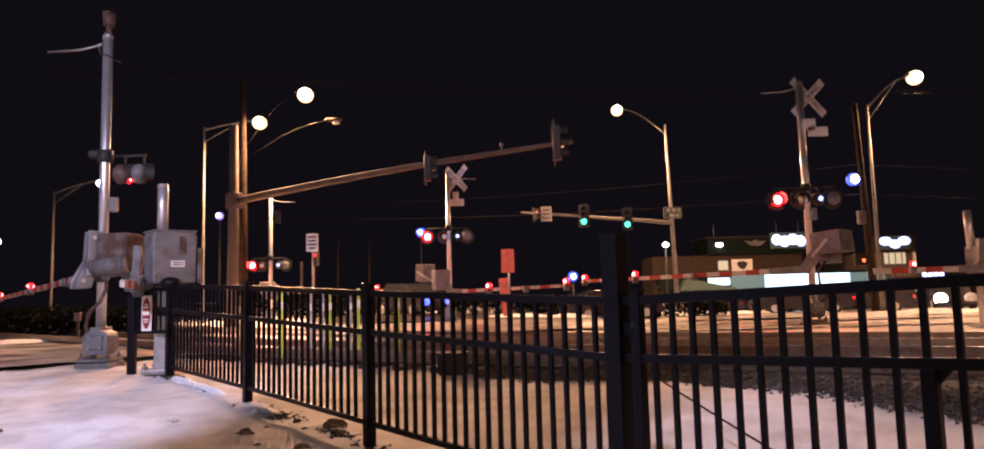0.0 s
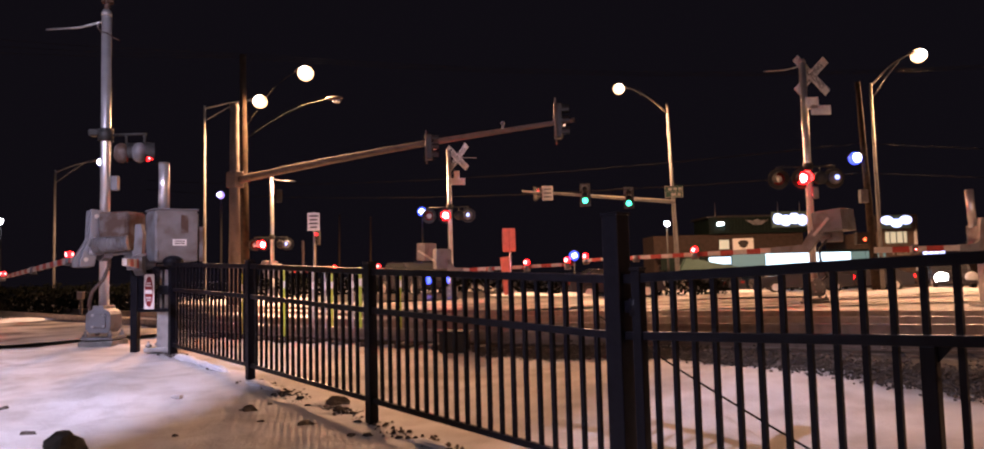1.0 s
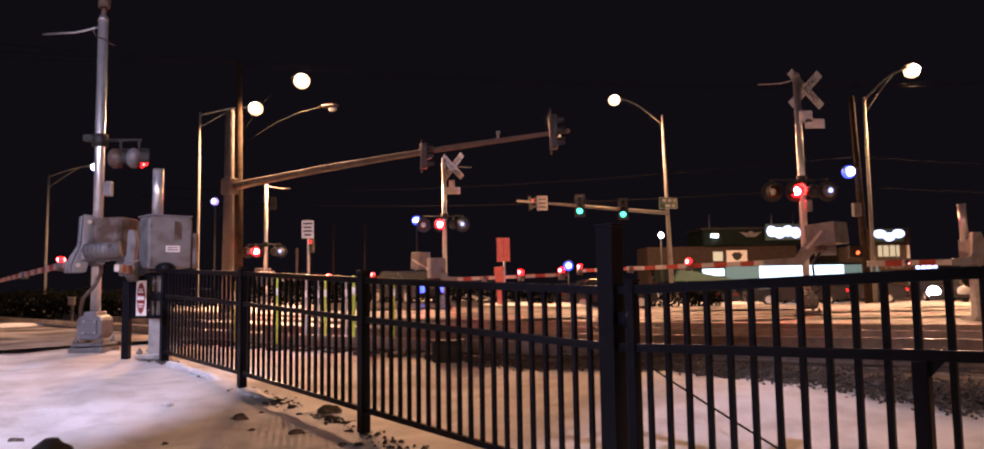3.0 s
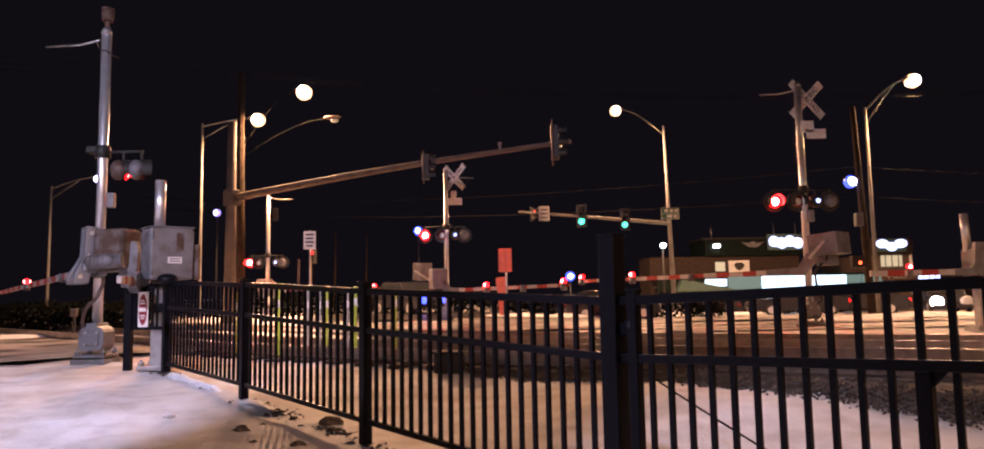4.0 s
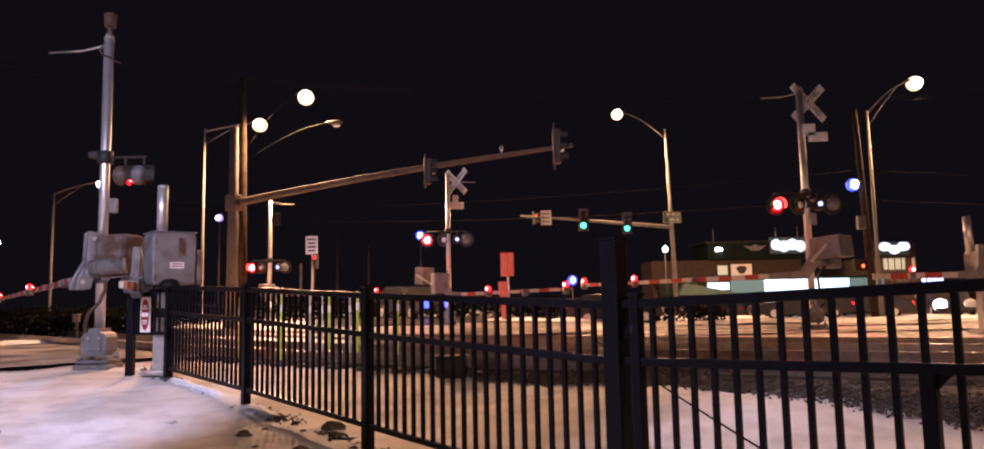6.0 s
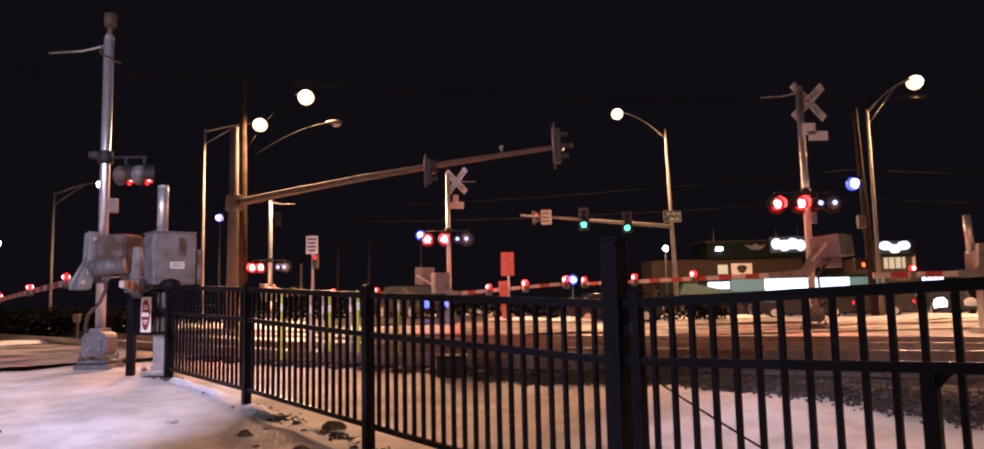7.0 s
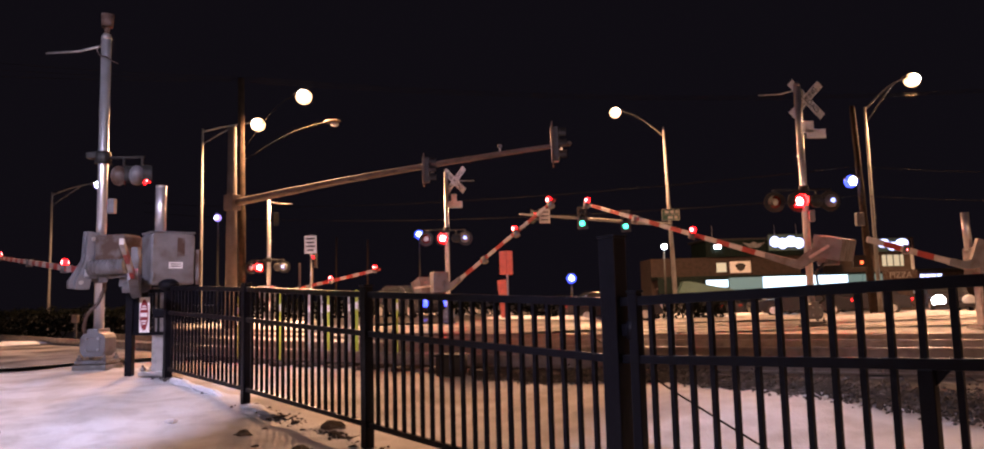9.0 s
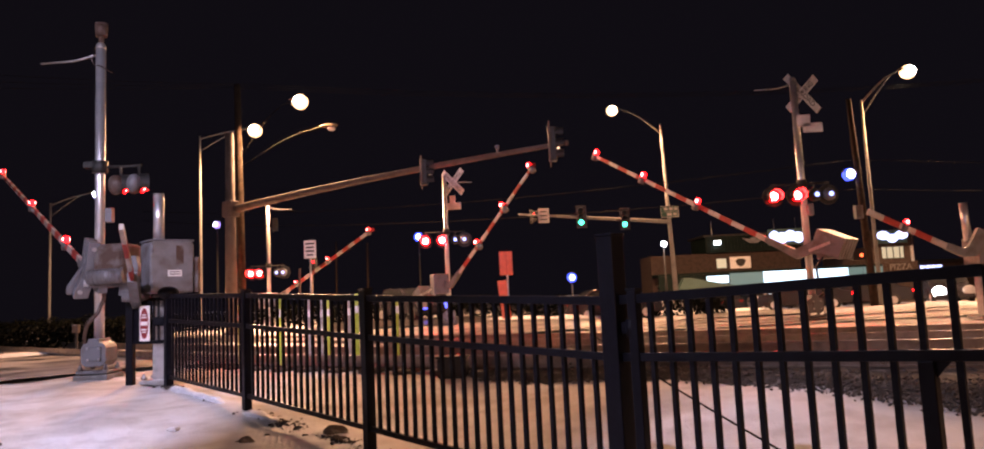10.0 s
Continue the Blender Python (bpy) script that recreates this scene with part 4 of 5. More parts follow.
def street_lamp(foot, top, tip, label, r0=0.11, r1=0.06, lit=True, bowl=None, mat=None, truss=True):
    g = gz(*foot)
    root = thing("street_lamp", (*foot, g), label, "street lamp", "street lamps")
    part("pole", made(rod, (0, 0, -0.1), (0, 0, top - g), r0, r1, 16), LAMP_POLE, root)
    part("base_flange", made(rod, (0, 0, 0), (0, 0, 0.12), r0 * 1.9, r0 * 1.6, 16), LAMP_POLE, root)
    d = Vector(tip) - Vector((*foot, top))
    a = Vector((0, 0, top - g - 0.15))
    pts = [a + Vector((d.x * f, d.y * f, (d.z + 0.15) * math.sin(f * math.pi / 2))) for f in np.linspace(0, 1, 7)]
    part("arm", made(tube, pts, 0.04, 8, 0.03), LAMP_POLE, root)
    if truss:
        low = Vector((0, 0, top - g - 0.75))
        part("brace", made(tube, [low, low.lerp(pts[3], 0.6) - Vector((0, 0, 0.08)), pts[4]], 0.022, 8), LAMP_POLE, root)
    cobra_head(root, tuple(pts[-1]), math.degrees(math.atan2(d.y, d.x)), lit, bowl, mat)
    return root


SODIUM = "tapered metal street lamp with a glowing sodium bowl"
street_lamp((-13.7, 34.0), 9.54, (-11.15, 34.0, 9.76), SODIUM, 0.075, 0.045)
street_lamp((17.05, 32.0), 9.25, (19.2, 32.0, 10.54), SODIUM, 0.095, 0.055)
street_lamp((30.0, 36.0), 8.6, (26.7, 36.0, 8.9), SODIUM, 0.095, 0.055)
street_lamp((15.6, -7.0), 9.2, (13.1, -7.0, 9.75), SODIUM, 0.095, 0.055)
street_lamp((-24.5, 40.0), 7.6, (-22.0, 40.0, 8.05), "distant street lamp with a violet-white bowl", 0.075, 0.05, True, 0.24, LIT_VIOLET)


def signal_head(parent, at, yaw, lit=None, size=1.0, label="dark traffic signal head with backplate", plate=None):
    head = part("signal_head", made(box, (0, 0, 0), (0.34 * size, 0.22, 1.06 * size), None, 0.03), SIGNAL_BODY, parent, label, m=pose(*at, 0, 0, yaw))
    part("backplate", made(box, (0, 0.06, 0), (0.60 * size, 0.035 if plate else 0.012, 1.32 * size), None, 0.004), plate or SIGNAL_BODY, head)
    for i, z in enumerate((0.34, 0.0, -0.34)):
        on = lit == i
        part("lens", made(ball, (0, -0.11, z * size), (0.15 * size, 0.05, 0.15 * size), 16), (LIT_SIGNAL, LIT_AMBER, LIT_GREEN)[i] if on else DARK_GLASS, head)
        bm = bmesh.new()
        ring = [(math.cos(a), math.sin(a)) for a in np.linspace(math.radians(-20), math.radians(200), 12)]
        va = [bm.verts.new((0.165 * size * c, -0.10, z * size + 0.165 * size * s)) for c, s in ring]
        vb = [bm.verts.new((0.165 * size * c, -0.32, z * size + 0.165 * size * s)) for c, s in ring]
        for k in range(11):
            bm.faces.new((va[k], va[k + 1], vb[k + 1], vb[k]))
        part("visor", bm, SIGNAL_BODY, head)
    return head


def near_mast_arm():
    foot = (-9.75, 27.0)
    g = gz(*foot)
    root = thing("traffic_signal_pole", (*foot, g), "tan steel pole with a long mast arm over the road", "traffic signal", "traffic signals")
    part("pole", made(rod, (0, 0, 0), (0, 0, 7.85 - g), 0.23, 0.15, 20), POLE_PAINT, root)
    part("base_flange", made(rod, (0, 0, 0), (0, 0, 0.15), 0.36, 0.32, 20), POLE_PAINT, root)
    a, b = Vector((0.2, -0.05, 4.95 - g)), Vector((11.95, -7.5, 5.30 - g))
    n = 10
    pts = [a.lerp(b, i / n) + Vector((0, 0, 0.10 * math.sin(math.pi * i / n))) for i in range(n + 1)]
    bm = made(tube, pts, 0.145, 16, 0.062)
    ball(bm, b, 0.075, 12)
    part("mast_arm", bm, POLE_PAINT, root, "long tapered mast arm")
    part("arm_flange", made(box, (0.02, 0, 4.95 - g), (0.50, 0.42, 0.60), Z(-32), 0.03), POLE_PAINT, root)
    d = (b - a)
    for f in (0.655, 0.975):
        p = a + d * f
        signal_head(root, (p.x - 0.10, p.y - 0.22, p.z - (0.10 if f < 0.9 else 0.02)), 95 if f < 0.9 else 85, None, 0.74 if f < 0.9 else 0.90, plate=POLE_PAINT)
        part("clamp", made(box, (p.x, p.y, p.z), (0.16, 0.30, 0.26), Z(-32), 0.02), GALV, root)
    p = a + d * 0.84
    bm = made(rod, tuple(p), (p.x, p.y, p.z + 0.28), 0.03)
    ball(bm, (p.x, p.y, p.z + 0.28), (0.07, 0.05, 0.06), 10)
    part("detector", bm, BOX, root, "small detector on the arm")
    p = a + d * 0.13
    part("cable_loop", made(tube, [tuple(p), (p.x + 0.1, p.y, p.z - 0.5), (p.x + 0.05, p.y, p.z - 0.9), (p.x - 0.15, p.y, p.z - 0.8)], 0.02, 6), CABLE, root)


def far_mast_arm():
    foot = (10.35, 42.0)
    g = gz(*foot)
    root = thing("traffic_signal_pole", (*foot, g), "lamp pole with a signal mast arm, green lights and street sign", "traffic signal", "traffic signals")
    part("pole", made(rod, (0.25, 0, -0.1), (0, 0, 10.9 - g), 0.155, 0.07, 18), LAMP_POLE, root)
    part("base_flange", made(rod, (0.25, 0, 0), (0.25, 0, 0.15), 0.34, 0.3, 18), LAMP_POLE, root)
    a, b = Vector((0.1, -0.1, 5.05 - g)), Vector((-8.9, -6.0, 5.24 - g))
    part("mast_arm", made(tube, [a, a.lerp(b, 0.5), b], 0.12, 14, 0.05), LAMP_POLE, root, "tapered signal mast arm")
    for f in (0.331, 0.622):
        p = a.lerp(b, f)
        signal_head(root, (p.x, p.y - 0.15, p.z + 0.02), -12, 2, 0.92, "traffic signal head showing green")
    p = a.lerp(b, 0.915)
    signal_head(root, (p.x - 0.05, p.y + 0.2, p.z - 0.05), 60, 0, 0.55, "side signal head showing red")
    p = a.lerp(b, 0.855)
    plate = part("lane_sign", made(box, (p.x, p.y - 0.2, p.z - 0.03), (0.55, 0.02, 0.75), None, 0.005), DULL_WHITE, root, "white lane sign with dark bars")
    for z in (0.2, 0.0, -0.2):
        part("word_bar", made(box, (p.x, p.y - 0.215, p.z - 0.03 + z), (0.36, 0.006, 0.06)), INK, plate)
    sign = part("street_sign", made(box, (0.12, -0.25, 5.62 - g), (1.05, 0.02, 0.68), None, 0.005), GREEN_SIGN, root, "green street sign with pale bars")
    for x, z, w in ((-0.22, 0.16, 0.22), (0.08, 0.16, 0.20), (0.36, 0.16, 0.18), (-0.02, -0.16, 0.30), (0.30, -0.16, 0.18)):
        part("word_bar", made(box, (0.12 + x, -0.265, 5.62 + z - g), (w, 0.006, 0.16)), DULL_WHITE, sign)
    for x, z, w, h in ((0, 0.32, 1.03, 0.03), (0, -0.32, 1.03, 0.03), (0, 0, 1.03, 0.02), (-0.505, 0, 0.03, 0.6), (0.505, 0, 0.03, 0.6)):
        part("border", made(box, (0.12 + x, -0.263, 5.62 + z - g), (w, 0.005, h)), DULL_WHITE, sign)
    pts = [Vector((0, 0, 10.3 - g)) + Vector((-2.7 * f, 0, 1.62 * math.sin(f * math.pi / 2))) for f in np.linspace(0, 1, 8)]
    part("lamp_arm", made(tube, pts, 0.045, 8, 0.035), LAMP_POLE, root)
    cobra_head(root, tuple(pts[-1]), 180)


def utility_pole(foot, top, lean, label, r0=0.19, r1=0.12, lamps=()):
    g = gz(*foot)
    root = thing("utility_pole", (*foot, g), label, "utility pole", "utility poles")
    part("trunk", made(rod, (0, 0, -0.2), (lean, 0, top - g), r0, r1, 14), WOOD, root)
    for z, dx, dz, lit, bowl in lamps:
        pts = [Vector((0, 0, z - g)) + Vector((dx * f, 0, dz * math.sin(f * math.pi / 2))) for f in np.linspace(0, 1, 8)]
        part("lamp_arm", made(tube, pts, 0.018, 8, 0.014), CABLE, root)
        cobra_head(root, tuple(pts[-1]), 0 if dx > 0 else 180, bool(lit), bowl, lit or None)
    return root


near_mast_arm()
far_mast_arm()
utility_pole((-10.36, 30.0), 10.7, -0.12, "dark wooden utility pole with two lamp arms", 0.17, 0.13, ((7.6, 2.45, 2.32, LIT_HPS, None), (7.1, 3.75, 1.6, None, None)))
leaning = utility_pole((15.72, 30.0), 8.8, -0.27, "leaning wooden utility pole with a blue-white lamp", 0.17, 0.10, ((5.62, -0.47, 0.05, LIT_BLUE, 0.26),))


def wires():
    def wire(a, b, sag, r=0.009):
        pts = []
        for f in np.linspace(0, 1, 17):
            p = Vector(a).lerp(Vector(b), f)
            pts.append((p.x, p.y, p.z - sag * 4 * f * (1 - f)))
        solo("overhead_wire", made(tube, pts, r, 5), CABLE, (0, 0, 0), "dark overhead cable strung between poles", "cable", "overhead cables")

    for k, dz in enumerate((0.0, 0.05, 0.1)):
        wire((-10.9 + 0.5 * k, 30, 10.6 + dz), (-38 + k, 28, 12.6 + 0.5 * k), 0.5)
        wire((-10.9 + 0.5 * k, 30, 10.6 + dz), (46.0, 34.0, 12.0 + 0.1 * k), 1.6)
    for z0, z1 in ((6.4, 6.2), (5.6, 4.95)):
        wire((-30.0, 62.0, z0 + 3.6), (15.5, 30, z1), 0.9, 0.018)
        wire((15.5, 30, z1), (40, 34, z1 + 0.1), 0.35, 0.012)


wires()


# ---------------------------------------------------------------- posts, boards and small things by the tracks
def delineators():
    n = 0
    for x, y, h, mat in ((-4.28, 12.27, 1.1, YELLOW), (-3.44, 11.69, 1.15, YELLOW), (-3.18, 12.53, 1.1, DULL_WHITE), (-2.81, 11.83, 1.1, DULL_WHITE),
                         (-2.86, 12.55, 1.1, YELLOW), (-2.45, 12.30, 1.1, DULL_WHITE), (-2.24, 11.89, 1.15, YELLOW), (-1.66, 12.42, 1.1, YELLOW)):
        root = thing("delineator", (x, y, gz(x, y)), "flexible %s delineator post on a black rubber base" % ("yellow-green" if mat is YELLOW else "white"), "delineator", "delineator posts")
        part("base", made(rod, (0, 0, -0.02), (0, 0, 0.07), 0.17, 0.10, 16), RUBBER, root)
        w = 0.045 if mat is DULL_WHITE else 0.06
        bm = bmesh.new()
        prism(bm, [(-w / 2, 0.05), (w / 2, 0.05), (w / 2, h - 0.03), (w / 4, h), (-w / 4, h), (-w / 2, h - 0.03)], 0.025, None, (0, -0.012, 0))
        part("blade", bm, mat, root)
        part("band", made(box, (0, 0, h * 0.78), (w + 0.008, 0.034, 0.12)), WHITE, root)


def signboards():
    root = thing("road_sign", (-6.27, 25.0, gz(-6.27, 25)), "white rectangular road sign with dark text rows on a post", "road sign", "road signs")
    part("post", made(rod, (0, 0, 0), (0, 0, 3.28), 0.03), GALV, root)
    plate = part("plate", made(box, (0, -0.05, 2.93), (0.42, 0.012, 0.62), None, 0.004), WHITE, root)
    for z, w in ((0.2, 0.30), (0.07, 0.26), (-0.06, 0.30), (-0.19, 0.22)):
        part("word_bar", made(box, (0, -0.06, 2.93 + z), (w, 0.004, 0.055)), INK, plate)
    root = thing("marker_post", (-6.71, 25.2, gz(-6.71, 25.2)), "thin pale metal marker post beside a sign", "post", "marker posts")
    part("post", made(box, (0, 0, 1.15), (0.07, 0.05, 2.3), None, 0.005), POLE_PAINT, root)
    root = thing("barricade_sign", (0.44, 22.0, gz(0.44, 22)), "orange-red rectangular board on a thin post", "road sign", "road signs")
    part("post", made(rod, (0.02, 0.03, 0), (0.02, 0.03, 2.1), 0.03), GALV, root)
    part("board", made(box, (-0.01, 0, 1.99), (0.40, 0.02, 0.72), None, 0.02), ORANGE, root, "orange-red reflective board")
    part("slip_joint", made(box, (0.0, -0.014, 1.99), (0.012, 0.008, 0.70)), RED, root)
    bm = made(box, (-0.11, 0.02, 0.90), (0.28, 0.02, 1.15), Matrix.Rotation(radians(-5), 3, "Y"), 0.01)
    part("lower_board", bm, ORANGE, root, "faded orange board below")
    for x, y, z, h in ((-9.98, 40.0, 3.58, 3.6),):
        root = thing("traffic_signal_post", (x, y, gz(x, y)), "distant signal post with a red light", "traffic signal", "traffic signals")
        part("post", made(rod, (0, 0, 0), (0, 0, h), 0.06), POLE_PAINT, root)
        signal_head(root, (0.15, -0.15, z - gz(x, y) - 0.20), 0, 0, 0.6, "signal head showing red")
    root = thing("utility_box", (-11.6, 20.2, gz(-11.6, 20.2)), "small tan utility box on a short post", "utility box")
    part("post", made(box, (0, 0, 0.3), (0.06, 0.06, 0.65), None, 0.005), DULL_BLACK, root)
    part("body", made(box, (0, -0.02, 0.66), (0.17, 0.12, 0.20), None, 0.02), POLE_PAINT, root)
    part("lid", made(box, (0, -0.02, 0.77), (0.19, 0.14, 0.02), None, 0.006), BOX, root)
    for x, y, h in ((-13.0, 60.0, 6.2), (-10.4, 60.0, 5.9)):
        root = thing("utility_pole", (x, y, gz(x, y)), "distant dark wooden utility pole", "utility pole", "utility poles")
        part("trunk", made(rod, (0, 0, -0.1), (0.1, 0, h), 0.09, 0.06, 10), WOOD, root)
        part("pole_cap", made(rod, (0.1, 0, h), (0.1, 0, h + 0.05), 0.07, 0.03, 8), DULL_BLACK, root)
    # a black equipment box beside the track
    root = thing("track_box", (-0.56, 9.5, gz(-0.56, 9.5)), "low black equipment box beside the track", "equipment box")
    part("body", made(box, (0, 0, 0.13), (0.36, 0.30, 0.26), Z(-12), 0.03), DULL_BLACK, root)
    part("lid", made(box, (0, 0, 0.27), (0.39, 0.33, 0.03), Z(-12), 0.012), DULL_BLACK, root)
    pts = [Vector((1.0, 7.2, 0.75)).lerp(Vector((1.95, 3.75, 0.02)), f) - Vector((0, 0, 0.03 * math.sin(math.pi * f))) for f in np.linspace(0, 1, 10)]
    solo("guy_cable", made(tube, pts, 0.0075, 6), CABLE, (0, 0, 0), "thin dark cable slanting down behind the fence", "cable")


def clods():
    """Frozen dirt lumps, stones and crusts of snow along the fence foot."""
    def lump(bm, c, r, flat, seed):
        t = bmesh.new()
        bmesh.ops.create_icosphere(t, subdivisions=3, radius=1)
        for v in t.verts:
            k = 1 + 0.50 * noise.noise(v.co * 1.3 + Vector((seed * 3.7, seed, 0))) + 0.14 * noise.noise(v.co * 3.5 + Vector((0, seed * 2.1, 0)))
            v.co = Vector((v.co.x * r * k * 1.25, v.co.y * r * k, v.co.z * r * k * flat))
        bmesh.ops.translate(t, vec=c, verts=t.verts)
        merge(bm, t)

    spots = ((-3.47, 8.76, 0.05), (-2.16, 7.44, 0.07), (-1.95, 7.15, 0.07), (-1.56, 6.95, 0.15), (-2.34, 6.82, 0.10), (-2.08, 6.38, 0.05),
             (-1.66, 6.26, 0.10), (-2.67, 6.02, 0.04), (-1.22, 6.27, 0.06), (-1.07, 5.9, 0.05), (-0.8, 5.81, 0.04), (-1.2, 5.91, 0.05), (-3.98, 6.17, 0.08),
             (-4.82, 7.12, 0.05), (-1.46, 6.73, 0.09), (-2.19, 6.99, 0.04), (-1.80, 6.85, 0.06), (-1.30, 6.55, 0.07))
    for i, (x, y, r) in enumerate(spots):
        bm = made(lump, (0, 0, 0), r * 0.6, 0.75, i * 1.7)
        for k in range(5):
            d = r * random.uniform(0.35, 0.85)
            turn = random.uniform(0, 6.28)
            lump(bm, (d * math.cos(turn) * 1.3, d * math.sin(turn), -0.1 * r), r * random.uniform(0.12, 0.30), 0.8, i + k * 2.3)
        solo("dirt_clod", bm, DIRT, (x, y, gz(x, y) - 0.005), "dark frozen dirt clod lying on snow", "dirt clod", "dirt clods")
    bm = bmesh.new()
    for i in range(600):
        x, y = on_fence(random.choice((random.gauss(3.3, 0.35), random.gauss(4.3, 0.35), random.uniform(2.6, 6.5), random.gauss(0.1, 0.15))))
        off = random.gauss(0.0, 0.06)
        x, y, r = x - off * 0.75, y - off * 0.65, random.uniform(0.006, 0.024)
        base = gz(x, y)
        ring = [bm.verts.new((x + r * random.uniform(0.7, 1.4) * math.cos(k * 1.05), y + r * random.uniform(0.7, 1.4) * math.sin(k * 1.05), base - 0.004)) for k in range(6)]
        tip = [bm.verts.new((x + r * 0.6 * math.cos(k * 2.1 + r * 99), y + r * 0.6 * math.sin(k * 2.1 + r * 99), base + r * random.uniform(0.4, 1.0))) for k in range(3)]
        bm.faces.new(tip)
        for k in range(3):
            bm.faces.new((ring[2 * k], ring[2 * k + 1], tip[k]))
            bm.faces.new((ring[2 * k + 1], ring[(2 * k + 2) % 6], tip[(k + 1) % 3], tip[k]))
    solo("dirt_crumbs", bm, DIRT, (0, 0, 0), "dark crumbs of frozen dirt along the fence foot", "dirt", kind="stuff")
    solo("snow_chunk", made(lump, (0, 0, 0), 0.05, 0.5, 77), CLEAN_SNOW, (-3.24, 7.35, gz(-3.24, 7.35) + 0.01), "small clean chunk of snow on trodden snow", "snow chunk")
    solo("rock", made(lump, (0, 0, 0), 0.12, 1.0, 5), DULL_BLACK, (-3.27, 5.48, gz(-3.27, 5.48) + 0.05), "dark rounded rock half buried in snow", "rock")
    for i, s in enumerate((0.5, 0.8, 1.1, 1.35, 1.6, 1.85, 2.95, 3.2, 5.9)):
        x, y = on_fence(s)
        x, y = x - 0.035, y - 0.035
        bm = made(lump, (0, 0, 0), 0.075 + 0.025 * math.sin(i * 2.3), 0.50, 60 + i)
        ob = solo("snow_crust", bm, CLEAN_SNOW, (x, y, gz(x, y) + 0.01), "crust of clean snow along the fence foot", "snow crust", "snow crusts")
        ob.rotation_euler, ob.scale = (0, 0, radians(FENCE_TURN)), (2.7, 0.8, 1.0 if s < 2.5 else 0.8)


def hedge(name, x0, x1, y0, y1, h, count, label):
    """Evergreen hedge: woody stems and many small leaf clumps with an uneven top."""
    bm = bmesh.new()
    for i in range(count):
        f = random.random()
        x, y = x0 + (x1 - x0) * f, y0 + (y1 - y0) * f + random.gauss(0, 0.35)
        top = h * (0.75 + 0.35 * noise.noise((x * 0.8, y, 3)))
        z = gz(x, y) + random.random() ** 0.8 * top
        c, r = Vector((x, y, z)), random.uniform(0.04, 0.10)
        d = Vector((random.gauss(0, 1), random.gauss(0, 1), random.gauss(0, 1))).normalized()
        e = d.orthogonal().normalized()
        u = d.cross(e)
        vs = [bm.verts.new(c + (e * a + u * b) * r + d * k * r) for a, b, k in ((1, 0, 0), (0, 0.6, 0.25), (-1, 0, 0), (0, -0.6, 0.25))]
        bm.faces.new(vs)
    solo(name, bm, LEAF, (0, 0, 0), label, "hedge", kind="stuff")


delineators()
signboards()
clods()
hedge("hedge", -30, -10.5, 21, 23.5, 0.85, 12000, "dark evergreen hedge beyond the road")
hedge("hedge", -30, 11.5, 37, 36, 1.25, 24000, "dark evergreen hedge along the far street")


# ---------------------------------------------------------------- lamps and cars farther off
def post_lamp(foot, z, mat, r, label):
    g = gz(*foot)
    root = thing("post_lamp", (*foot, g), label, "street lamp", "post lamps")
    part("post", made(rod, (0, 0, 0), (0, 0, z - g - 0.05), 0.09, 0.05, 12), DULL_BLACK, root)
    part("lamp_cap", made(rod, (0, 0, z - g + r * 0.8), (0, 0, z - g + r * 1.1), r * 0.8, r * 0.5, 14), DULL_BLACK, root)
    part("globe", made(ball, (0, -0.1, z - g), r, 16), mat, root, "glowing lamp globe")
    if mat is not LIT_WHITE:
        part("hot_core", made(ball, (0, -0.1 - r * 0.75, z - g), r * 0.5, 12), LIT_WHITE, root)


post_lamp((-6.0, 60.0), 6.44, LIT_BLUE, 0.38, "distant lamp with a blue-white globe")
post_lamp((-19.0, 50.0), 7.1, LIT_VIOLET, 0.26, "distant lamp with a violet-white globe")
post_lamp((-34.4, 50.0), 5.7, LIT_WHITE, 0.22, "distant lamp with a white globe")
post_lamp((5.45, 50.0), 2.24, LIT_BLUE, 0.33, "low distant lamp with a blue globe")
post_lamp((10.75, 45.0), 3.95, LIT_WHITE, 0.17, "distant lamp with a bluish white globe")


